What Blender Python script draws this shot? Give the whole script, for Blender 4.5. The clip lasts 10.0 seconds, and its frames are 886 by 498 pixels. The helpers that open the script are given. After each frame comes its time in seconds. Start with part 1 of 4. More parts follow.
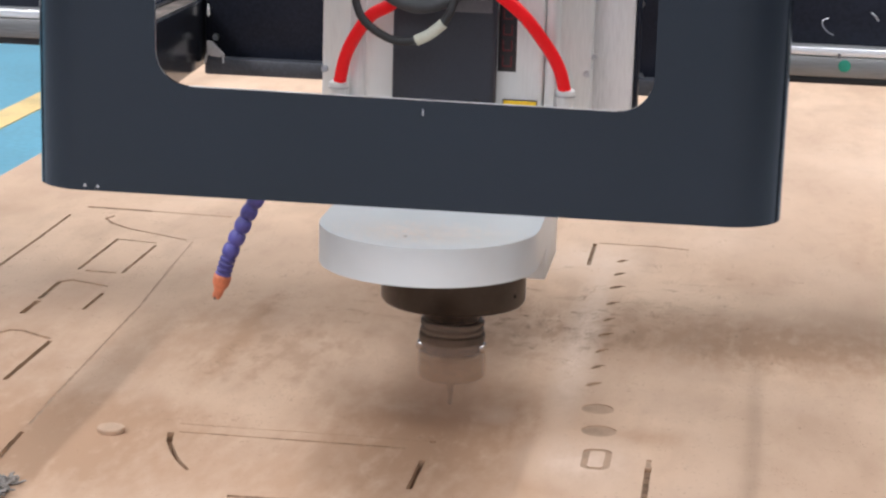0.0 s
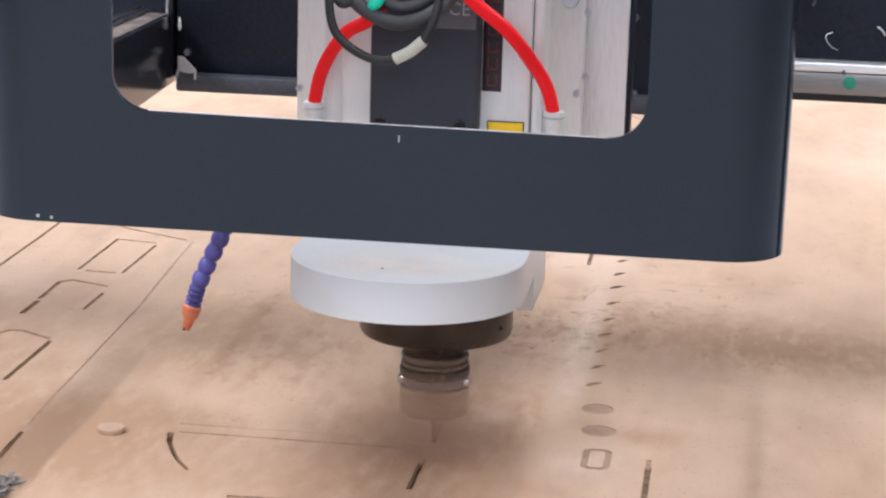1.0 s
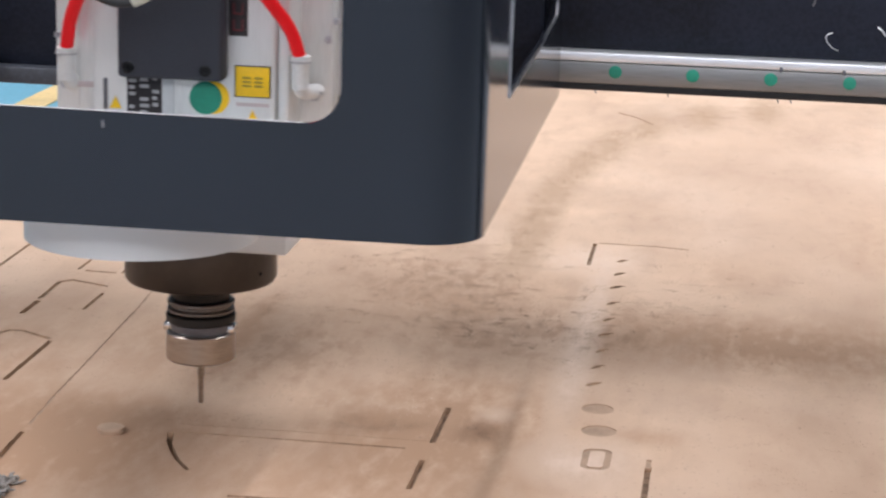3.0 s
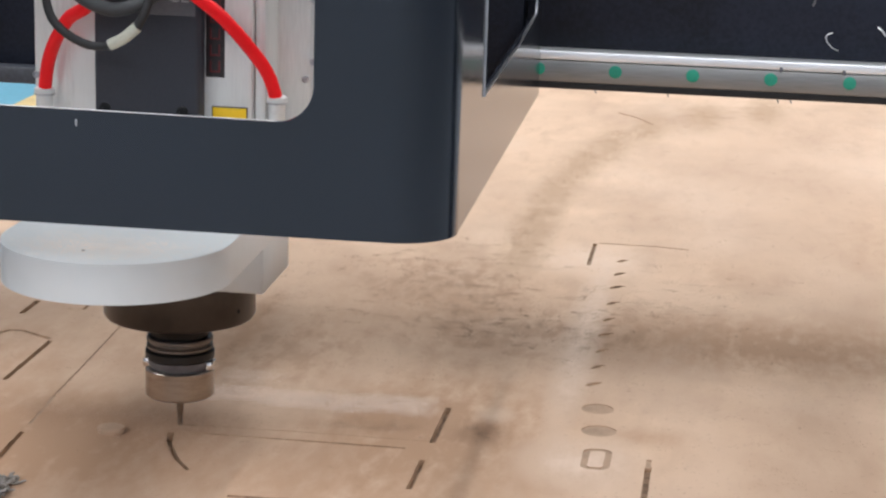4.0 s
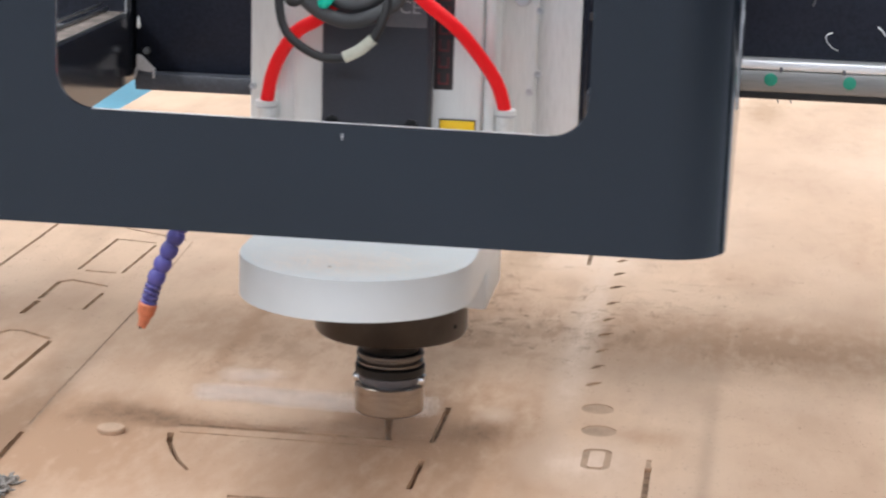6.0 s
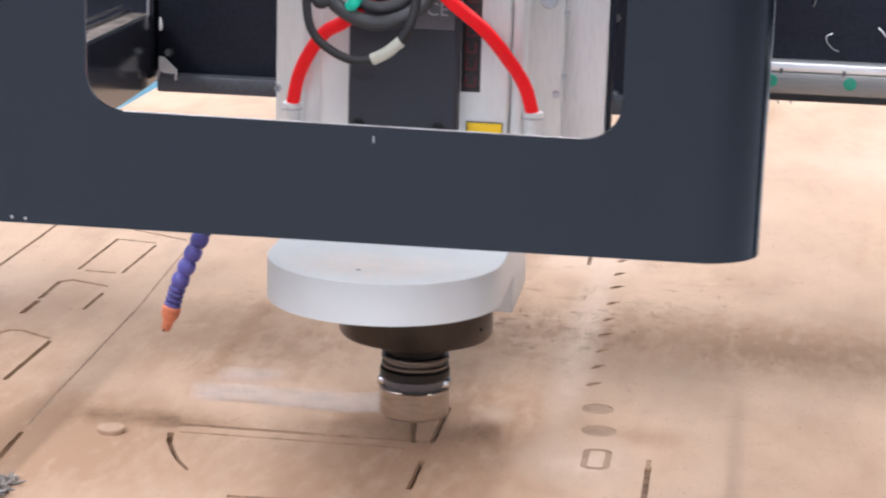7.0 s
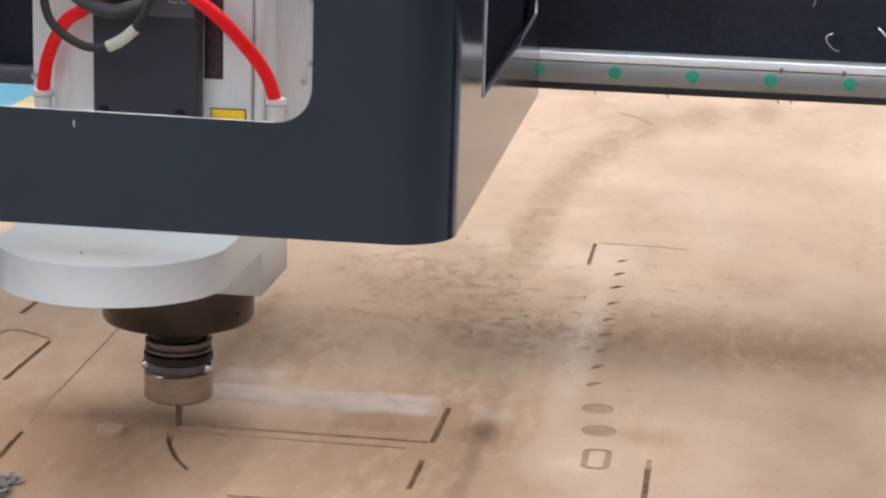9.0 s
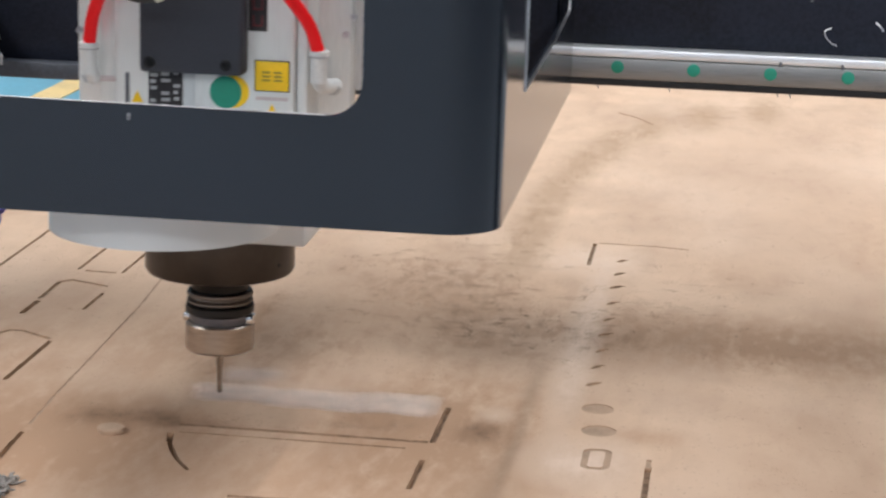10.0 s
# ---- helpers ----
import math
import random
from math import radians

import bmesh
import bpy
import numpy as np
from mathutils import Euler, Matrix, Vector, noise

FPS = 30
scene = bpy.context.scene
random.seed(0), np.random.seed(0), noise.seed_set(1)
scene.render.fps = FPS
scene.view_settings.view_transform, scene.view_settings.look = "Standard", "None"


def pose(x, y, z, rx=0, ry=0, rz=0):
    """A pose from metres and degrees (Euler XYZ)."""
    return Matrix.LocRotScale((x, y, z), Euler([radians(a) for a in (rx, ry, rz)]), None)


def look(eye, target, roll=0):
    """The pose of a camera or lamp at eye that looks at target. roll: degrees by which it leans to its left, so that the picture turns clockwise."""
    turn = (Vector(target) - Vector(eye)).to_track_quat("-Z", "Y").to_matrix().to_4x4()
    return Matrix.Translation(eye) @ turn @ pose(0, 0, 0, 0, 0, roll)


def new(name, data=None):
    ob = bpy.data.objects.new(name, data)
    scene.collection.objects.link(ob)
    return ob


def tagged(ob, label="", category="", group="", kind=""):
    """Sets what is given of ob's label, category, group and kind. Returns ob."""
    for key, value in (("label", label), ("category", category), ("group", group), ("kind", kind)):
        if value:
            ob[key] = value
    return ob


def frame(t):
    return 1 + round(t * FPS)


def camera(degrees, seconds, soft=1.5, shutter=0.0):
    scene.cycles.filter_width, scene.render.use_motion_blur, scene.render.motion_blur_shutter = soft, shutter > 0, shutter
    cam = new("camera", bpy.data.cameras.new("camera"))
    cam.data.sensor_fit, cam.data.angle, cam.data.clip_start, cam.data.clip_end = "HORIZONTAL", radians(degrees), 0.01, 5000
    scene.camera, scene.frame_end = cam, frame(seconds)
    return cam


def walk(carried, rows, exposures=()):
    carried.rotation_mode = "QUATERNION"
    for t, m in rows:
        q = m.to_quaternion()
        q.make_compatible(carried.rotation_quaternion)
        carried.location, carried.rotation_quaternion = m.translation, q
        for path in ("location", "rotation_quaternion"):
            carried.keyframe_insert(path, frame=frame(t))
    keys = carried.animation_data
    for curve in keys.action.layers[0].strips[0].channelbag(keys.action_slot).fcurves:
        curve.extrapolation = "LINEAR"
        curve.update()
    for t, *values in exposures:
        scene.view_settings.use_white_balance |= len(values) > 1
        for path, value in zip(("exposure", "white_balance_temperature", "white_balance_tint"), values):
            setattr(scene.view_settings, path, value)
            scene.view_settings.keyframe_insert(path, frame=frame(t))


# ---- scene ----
# ---- camera: on a tripod, it never moves ----
cam = camera(23.6, 10.0, soft=2.3, shutter=0.5)
EYE = Vector((0.3991, -1.4838, 0.5076))
VIEW = look(EYE, EYE + Vector((-0.1302, 0.9640, -0.2318)), 1.66)
walk(cam, [(0.0, VIEW), (10.0, VIEW)], exposures=[(0.0, 0.02, 6500, 13), (0.5, 0.19, 6400, 15), (1.5, 0.20, 6350, 16), (2.2, 0.19, 6380, 15), (2.7, 0.08, 6400, 15), (3.8, -0.03, 6500, 11), (5.0, 0.0, 6500, 10), (5.7, 0.08, 6500, 10), (6.8, 0.28, 6350, 16), (7.5, 0.28, 6350, 16), (8.3, -0.03, 6500, 11), (9.0, -0.06, 6500, 11), (10.0, -0.08, 6500, 10)])

# ---- light: unseen lamps added in openings of the workshop roof ----
world = bpy.data.worlds.new("world")
scene.world = world
world.use_nodes = True
wn = world.node_tree
sky = wn.nodes.new("ShaderNodeTexSky")
sky.sky_type = "NISHITA"
sky.sun_disc = False
sky.sun_elevation, sky.sun_rotation = radians(55), radians(200)
wn.nodes["Background"].inputs[1].default_value = 0.08
wn.links.new(sky.outputs[0], wn.nodes["Background"].inputs[0])

ROOF = 5.5
# only the first follows the cast shadows; the other three are added fill
ROOF_LAMPS = [(0.50, 0.0, 0.22, 3.0, 118.0), (-5.0, -2.0, 2.0, 22.0, 1580.0), (5.6, -2.0, 2.0, 22.0, 1220.0), (0.3, -11.5, 8.0, 2.0, 520.0)]  # x, y, size x, size y, watts
for xl, yl, wx, wy, watts in ROOF_LAMPS:
    lamp = bpy.data.lights.new("rooflight", "AREA")
    lamp.shape, lamp.size, lamp.size_y = "RECTANGLE", wx, wy
    lamp.energy, lamp.color = watts, (0.97, 0.985, 1.0)
    lo = new("added_roof_lamp", lamp)
    lo.matrix_world = pose(xl, yl, ROOF + 0.05)


# ---- materials ----
def material(name, base, rough=0.5, metal=0.0, vary=0.12, scale=40.0, fine=400.0, bump=0.15, coat=0.0, stretch=(1, 1, 1),
             tint=None, spec=0.5, dist=0.001):
    """Principled surface with two scales of variation in colour and gloss and a fine relief."""
    m = bpy.data.materials.new(name)
    m.use_nodes = True
    nt = m.node_tree
    b = nt.nodes["Principled BSDF"]
    tc = nt.nodes.new("ShaderNodeTexCoord")
    mp = nt.nodes.new("ShaderNodeMapping")
    mp.inputs["Scale"].default_value = stretch
    nt.links.new(tc.outputs["Object"], mp.inputs[0])

    def nz(s, detail=4.0):
        n = nt.nodes.new("ShaderNodeTexNoise")
        n.inputs["Scale"].default_value, n.inputs["Detail"].default_value = s, detail
        nt.links.new(mp.outputs[0], n.inputs["Vector"])
        return n
    big, small = nz(scale), nz(fine, 2.0)
    mix = nt.nodes.new("ShaderNodeMath")
    mix.operation = "ADD"
    half = nt.nodes.new("ShaderNodeMath")
    half.operation, half.inputs[1].default_value = "MULTIPLY", 0.5
    nt.links.new(small.outputs[0], half.inputs[0])
    nt.links.new(big.outputs[0], mix.inputs[0])
    nt.links.new(half.outputs[0], mix.inputs[1])
    ramp = nt.nodes.new("ShaderNodeValToRGB")
    ramp.color_ramp.interpolation = "EASE"
    lo = tint or tuple(c * (1 - 2 * vary) for c in base)
    hi = tuple(min(1.0, c * (1 + vary)) for c in base)
    ramp.color_ramp.elements[0].position, ramp.color_ramp.elements[0].color = 0.45, (*lo, 1)
    ramp.color_ramp.elements[1].position, ramp.color_ramp.elements[1].color = 0.95, (*hi, 1)
    nt.links.new(mix.outputs[0], ramp.inputs[0])
    nt.links.new(ramp.outputs[0], b.inputs["Base Color"])
    mr = nt.nodes.new("ShaderNodeMapRange")
    mr.inputs[3].default_value, mr.inputs[4].default_value = max(0.02, rough * 0.8), min(1.0, rough * 1.25)
    nt.links.new(big.outputs[0], mr.inputs[0])
    nt.links.new(mr.outputs[0], b.inputs["Roughness"])
    b.inputs["Metallic"].default_value = metal
    b.inputs["Coat Weight"].default_value = coat
    b.inputs["Coat Roughness"].default_value = 0.12
    b.inputs["Specular IOR Level"].default_value = spec
    if bump:
        bp = nt.nodes.new("ShaderNodeBump")
        bp.inputs["Strength"].default_value, bp.inputs["Distance"].default_value = bump, dist
        nt.links.new(small.outputs[0], bp.inputs["Height"])
        nt.links.new(bp.outputs[0], b.inputs["Normal"])
    return m


BROWN, DARK, PALE, OLIVE = (0.43, 0.268, 0.172), (0.30, 0.180, 0.112), (0.68, 0.515, 0.40), (0.47, 0.325, 0.222)
ARC = [(0.197, 0.66), (0.196, 0.79), (0.201, 0.95), (0.219, 1.13), (0.246, 1.27), (0.290, 1.42), (0.365, 1.53), (0.450, 1.60)]
DRIFTS_AND_SHADE = [(0.19, 0.02, 0.14, 0.24, BROWN, 0.9), (0.16, 0.42, 0.17, 0.20, BROWN, 0.4), (0.22, 0.32, 0.13, 0.14, DARK, 0.27), (0.13, 0.50, 0.12, 0.12, DARK, 0.32),
          (0.36, 0.37, 0.14, 0.12, DARK, 0.25), (-0.05, 0.02, 0.12, 0.06, BROWN, 0.6), (0.225, 0.035, 0.020, 0.045, BROWN, 0.35),
          # the last on this line is dust that also deepens the gantry beam's shadow
          (0.0, 0.26, 0.13, 0.22, BROWN, 0.3), (0.03, 0.22, 0.10, 0.16, DARK, 0.25), (-0.09, -0.05, 0.17, 0.16, BROWN, 1.1), (0.10, -0.10, 0.18, 0.08, BROWN, 0.4), (0.46, 0.34, 0.24, 0.14, BROWN, 0.8),
          (0.30, 0.33, 0.055, 0.05, DARK, 0.4), (0.356, 0.058, 0.040, 0.034, BROWN, 0.45),
          (0.282, 0.33, 0.022, 0.36, PALE, 0.7), (0.305, -0.01, 0.060, 0.075, PALE, 0.6), (0.27, 0.62, 0.08, 0.09, PALE, 0.5), (0.232, 0.085, 0.02, 0.03, PALE, 0.4), (0.48, 1.1, 0.35, 0.8, PALE, 0.25)]
DRIFTS_AND_SHADE += [(-0.21, 0.12, 0.17, 0.32, BROWN, 0.42), (0.56, 0.78, 0.16, 0.40, BROWN, 0.28), (0.40, 0.60, 0.09, 0.16, BROWN, 0.25), (0.44, 1.20, 0.14, 0.40, BROWN, 0.16), (-0.0110, 0.26, 0.016, 0.20, BROWN, 0.9), (-0.060, 0.25, 0.07, 0.22, BROWN, 0.35)]
DRIFTS_AND_SHADE += [(x, y, 0.034, 0.17, OLIVE, 1.0) for x, y in ARC]


def mdf_material():
    """Raw fibreboard: pale tan with cloudy staining, brown dust smears drawn out across the board, tiny dark fibres and
    a brown patch for the gantry's shade.
    """
    m = material("mdf", (0.640, 0.450, 0.320), 0.85, vary=0.05, scale=5.0, fine=900.0, bump=0.25, spec=0.2, dist=0.0004)
    nt = m.node_tree
    b = nt.nodes["Principled BSDF"]
    base = b.inputs["Base Color"].links[0].from_socket
    tc = nt.nodes.new("ShaderNodeTexCoord")

    def layer(prev, scale, stretch, lo, hi, colour, amount, detail=5.0):
        mp = nt.nodes.new("ShaderNodeMapping")
        mp.inputs["Scale"].default_value = stretch
        nt.links.new(tc.outputs["Object"], mp.inputs[0])
        n = nt.nodes.new("ShaderNodeTexNoise")
        n.inputs["Scale"].default_value, n.inputs["Detail"].default_value = scale, detail
        nt.links.new(mp.outputs[0], n.inputs["Vector"])
        r = nt.nodes.new("ShaderNodeMapRange")
        r.inputs[1].default_value, r.inputs[2].default_value = lo, hi
        r.inputs[3].default_value, r.inputs[4].default_value = 0.0, amount
        nt.links.new(n.outputs[0], r.inputs[0])
        mx = nt.nodes.new("ShaderNodeMix")
        mx.data_type = "RGBA"
        mx.inputs[7].default_value = (*colour, 1)
        nt.links.new(r.outputs[0], mx.inputs[0])
        nt.links.new(prev, mx.inputs[6])
        return mx.outputs[2]
    c = layer(base, 3.2, (1, 0.9, 1), 0.40, 0.68, (0.45, 0.305, 0.215), 0.7, 3.0)
    c = layer(c, 11.0, (1, 0.45, 1), 0.46, 0.70, (0.44, 0.295, 0.205), 0.75)
    c = layer(c, 36.0, (1, 0.30, 1), 0.52, 0.75, (0.40, 0.265, 0.185), 0.4)
    c = layer(c, 10.0, (0.9, 0.45, 1), 0.50, 0.75, (0.68, 0.51, 0.39), 0.45)
    c = layer(c, 260.0, (1, 0.6, 1), 0.62, 0.75, (0.30, 0.205, 0.15), 0.40, 2.0)
    # dust that lies in soft drifts, and one patch of beam shade: centre, half-widths, colour, thickness
    mp = nt.nodes.new("ShaderNodeMapping")
    mp.inputs["Scale"].default_value = (0.95, 0.36, 1.0)
    nt.links.new(tc.outputs["Object"], mp.inputs[0])
    n = nt.nodes.new("ShaderNodeTexNoise")
    n.inputs["Scale"].default_value, n.inputs["Detail"].default_value, n.inputs["Roughness"].default_value = 75.0, 8.0, 0.62
    nt.links.new(mp.outputs[0], n.inputs["Vector"])
    cloud = nt.nodes.new("ShaderNodeMapRange")
    cloud.inputs[1].default_value, cloud.inputs[2].default_value = 0.34, 0.66
    cloud.inputs[3].default_value, cloud.inputs[4].default_value = 0.45, 1.35
    nt.links.new(n.outputs[0], cloud.inputs[0])
    # the dark dust lies in small clots
    nb = nt.nodes.new("ShaderNodeTexNoise")
    nb.inputs["Scale"].default_value, nb.inputs["Detail"].default_value, nb.inputs["Roughness"].default_value = 62.0, 5.0, 0.62
    nt.links.new(mp.outputs[0], nb.inputs["Vector"])
    clots = nt.nodes.new("ShaderNodeMapRange")
    clots.inputs[1].default_value, clots.inputs[2].default_value = 0.47, 0.63
    clots.inputs[3].default_value, clots.inputs[4].default_value = 0.30, 1.75
    nt.links.new(nb.outputs[0], clots.inputs[0])
    for cx, cy, rx, ry, colour, amount in DRIFTS_AND_SHADE:
        mp = nt.nodes.new("ShaderNodeMapping")
        mp.inputs["Location"].default_value = (-cx / rx, -cy / ry, 0)
        mp.inputs["Scale"].default_value = (1 / rx, 1 / ry, 0.01)
        nt.links.new(tc.outputs["Object"], mp.inputs[0])
        g = nt.nodes.new("ShaderNodeTexGradient")
        g.gradient_type = "SPHERICAL"
        nt.links.new(mp.outputs[0], g.inputs[0])
        k = nt.nodes.new("ShaderNodeMath")
        k.operation, k.use_clamp = "MULTIPLY", True
        nt.links.new(g.outputs["Fac"], k.inputs[0])
        nt.links.new((clots if colour == DARK else cloud).outputs[0], k.inputs[1])
        k2 = nt.nodes.new("ShaderNodeMath")
        k2.operation, k2.use_clamp = "MULTIPLY", True
        k2.inputs[1].default_value = amount * 1.6
        nt.links.new(k.outputs[0], k2.inputs[0])
        mx = nt.nodes.new("ShaderNodeMix")
        mx.data_type = "RGBA"
        mx.inputs[7].default_value = (*colour, 1)
        nt.links.new(k2.outputs[0], mx.inputs[0])
        nt.links.new(c, mx.inputs[6])
        c = mx.outputs[2]
    nt.links.new(c, b.inputs["Base Color"])
    return m


M = {}
M["mdf"] = mdf_material()
M["plug"] = material("plug_fibreboard", (0.50, 0.350, 0.248), 0.85, vary=0.06, scale=60, fine=900, bump=0.2, spec=0.2, dist=0.0004)
# slot walls, slot floors and pockets are coloured darker than the board's face
M["mdf_dark"] = material("mdf_cut_dark", (0.40, 0.255, 0.160), 0.9, scale=60, fine=600, vary=0.2, bump=0.4)
M["slot_floor"] = material("dark_slot_floor", (0.29, 0.190, 0.125), 0.95, scale=90, fine=600, vary=0.22, bump=0.4)
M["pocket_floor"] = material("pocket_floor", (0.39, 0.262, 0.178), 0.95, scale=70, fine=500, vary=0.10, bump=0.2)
M["dust"] = material("wood_dust", (0.41, 0.255, 0.160), 0.95, scale=80, vary=0.2, bump=0.4)
M["crumb"] = material("brown_crumbs", (0.31, 0.205, 0.135), 0.95, scale=80, vary=0.2, bump=0.3)
M["dark_dust"] = material("dark_wood_dust", (0.25, 0.16, 0.105), 0.95, scale=80, vary=0.25, bump=0.4)
M["pale_dust"] = material("pale_dust", (0.83, 0.680, 0.580), 0.95, scale=50, vary=0.08, bump=0.3)
M["black"] = material("black_paint", (0.0068, 0.0098, 0.0162), 0.24, scale=5.0, fine=500, vary=0.10, bump=0.006, coat=0.62, dist=0.0003, spec=0.35)
M["black_gloss"] = material("black_gloss", (0.017, 0.019, 0.026), 0.16, scale=6, fine=400, vary=0.15, bump=0.02, coat=0.2, spec=0.5, dist=0.0002)
M["beam"] = material("beam_paint", (0.0125, 0.0155, 0.0265), 0.5, scale=7, fine=300, vary=0.3, bump=0.12, dist=0.0004, spec=0.22)
M["rail"] = material("ground_steel", (0.24, 0.235, 0.230), 0.42, 1.0, scale=8, fine=300, vary=0.25, bump=0.08, stretch=(0.15, 1, 4), dist=0.0003)
M["rail_highlight"] = material("bright_steel", (0.86, 0.86, 0.87), 0.28, 0.6, scale=10, fine=260, vary=0.12, bump=0.08, stretch=(0.2, 1, 3), dist=0.0003)
M["green"] = material("green_plastic", (0.010, 0.26, 0.17), 0.5, vary=0.08)
M["white"] = material("white_paint", (0.615, 0.642, 0.652), 0.38, scale=14, fine=60, vary=0.02, bump=0.0, coat=0.2)
M["alu"] = material("anodised_aluminium", (0.74, 0.752, 0.745), 0.42, 0.35, scale=9, fine=220, vary=0.05, bump=0.03, stretch=(3, 3, 0.3), dist=0.0003)
M["alu_dull"] = material("milled_aluminium", (0.68, 0.68, 0.69), 0.5, 0.4, scale=9, fine=240, vary=0.09, bump=0.05, stretch=(3, 3, 0.3), dist=0.0003)
M["grey_box"] = material("grey_moulded_plastic", (0.027, 0.030, 0.042), 0.5, scale=12, fine=600, vary=0.12, bump=0.15, dist=0.0003)
M["grey_plate"] = material("name_plate", (0.13, 0.13, 0.145), 0.4, 0.3, vary=0.08)
M["rubber"] = material("black_rubber", (0.018, 0.018, 0.02), 0.55, vary=0.15, bump=0.1)
M["cable_grey"] = material("cable_sheath", (0.045, 0.046, 0.050), 0.5, scale=40, vary=0.12, bump=0.06)
M["teal"] = material("teal_tag", (0.0, 0.60, 0.42), 0.45, vary=0.1)
M["red"] = material("red_tube", (1.0, 0.010, 0.016), 0.50, scale=30, vary=0.04, bump=0.0, spec=0.25)
M["white_plastic"] = material("white_plastic", (0.72, 0.72, 0.71), 0.35, vary=0.05, bump=0.0)
M["cable_tag"] = material("cable_tag", (0.55, 0.55, 0.46), 0.6, vary=0.08)
M["blue"] = material("blue_hose", (0.085, 0.078, 0.30), 0.42, scale=60, vary=0.15, bump=0.05)
M["orange"] = material("orange_nozzle", (0.62, 0.19, 0.095), 0.5, scale=60, vary=0.12, bump=0.05)
M["steel"] = material("turned_steel", (0.39, 0.34, 0.295), 0.3, 1.0, scale=30, fine=500, vary=0.12, bump=0.06, stretch=(1, 1, 6), dist=0.0002)
M["steel_bright"] = material("bright_ring", (0.72, 0.70, 0.68), 0.2, 1.0, vary=0.08, bump=0.0)
M["holder_steel"] = material("dull_holder_steel", (0.19, 0.172, 0.158), 0.42, 1.0, scale=30, fine=500, vary=0.12, bump=0.05, dist=0.0002)
M["dark_steel"] = material("blackened_steel", (0.058, 0.050, 0.045), 0.30, 0.75, scale=14, fine=120, vary=0.08, bump=0.0)
M["dusty_steel"] = material("dust_caked_steel", (0.20, 0.165, 0.145), 0.9, scale=70, fine=420, vary=0.45, bump=0.6)
M["label_print"] = material("ochre_print", (0.42, 0.28, 0.03), 0.5, vary=0.08, bump=0.0)
M["air_dust"] = material("airborne_dust", (0.54, 0.375, 0.27), 0.95, vary=0.1, bump=0.0)
M["ring_black"] = material("black_ring", (0.014, 0.013, 0.013), 0.4, 0.3, vary=0.2, bump=0.05)
M["yellow"] = material("yellow_label", (0.95, 0.60, 0.008), 0.4, vary=0.05, bump=0.0)
M["label_black"] = material("black_label", (0.022, 0.018, 0.020), 0.35, vary=0.2, bump=0.0)
M["label_red"] = material("red_print", (0.12, 0.013, 0.015), 0.4, vary=0.1, bump=0.0)
M["label_grey"] = material("grey_print", (0.42, 0.42, 0.43), 0.4, vary=0.1, bump=0.0)
M["pale_print"] = material("pale_print", (0.58, 0.50, 0.50), 0.5, vary=0.05, bump=0.0)
M["screw"] = material("screw_steel", (0.60, 0.60, 0.61), 0.32, 1.0, vary=0.15, bump=0.0)
M["screw_black"] = material("black_screw", (0.012, 0.012, 0.013), 0.35, 0.5, vary=0.15, bump=0.0)
M["floor_blue"] = material("blue_epoxy_floor", (0.15, 0.40, 0.52), 0.3, scale=1.2, fine=40, vary=0.10, bump=0.03)
M["floor_grey"] = material("grey_concrete_floor", (0.22, 0.25, 0.285), 0.55, scale=1.2, fine=40, vary=0.12, bump=0.05)
M["floor_yellow"] = material("yellow_line_paint", (0.78, 0.56, 0.25), 0.45, scale=4, fine=60, vary=0.10, bump=0.03)
M["wall"] = material("hall_wall", (0.54, 0.58, 0.63), 0.8, scale=0.6, fine=30, vary=0.08, bump=0.05)
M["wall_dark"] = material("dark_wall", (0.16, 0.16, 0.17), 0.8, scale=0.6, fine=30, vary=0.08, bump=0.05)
M["wall_mid"] = material("painted_end_wall", (0.30, 0.345, 0.41), 0.8, scale=0.6, fine=30, vary=0.08, bump=0.05)
M["roof"] = material("roof_sheet", (0.55, 0.56, 0.57), 0.7, scale=0.6, fine=20, vary=0.08, bump=0.05)
M["frame_steel"] = material("painted_bed", (0.06, 0.065, 0.08), 0.5, scale=5, vary=0.2, bump=0.1)
M["bag"] = material("grey_shavings", (0.25, 0.225, 0.205), 0.6, scale=60, vary=0.35, bump=0.4)


# ---- mesh helpers ----
def put(name, bm, mat, parent=None, label="", smooth=True, angle=40):
    me = bpy.data.meshes.new(name)
    bmesh.ops.recalc_face_normals(bm, faces=bm.faces[:])
    bm.to_mesh(me)
    bm.free()
    for m in (mat if isinstance(mat, (list, tuple)) else [mat]):
        me.materials.append(m)
    if smooth:
        me.shade_smooth()
        me.set_sharp_from_angle(angle=radians(angle))
    ob = new(name, me)
    if parent:
        ob.parent = parent
    if label:
        tagged(ob, label)
    return ob


def part(name, bm, mat, parent, label="", **kw):
    return put(name, bm, mat, parent, label, **kw)


def empty(name):
    ob = new(name)
    ob.empty_display_size = 0.02
    return ob


def rbox(x0, y0, z0, x1, y1, z1, r=0.001, seg=2, bm=None):
    bm = bm or bmesh.new()
    made = bmesh.ops.create_cube(bm, size=1.0, matrix=Matrix.LocRotScale(
        ((x0 + x1) / 2, (y0 + y1) / 2, (z0 + z1) / 2), None, (abs(x1 - x0), abs(y1 - y0), abs(z1 - z0))))
    if r:
        edges = list({e for v in made["verts"] for e in v.link_edges})
        bmesh.ops.bevel(bm, geom=edges, offset=r, segments=seg, affect="EDGES", profile=0.5)
    return bm


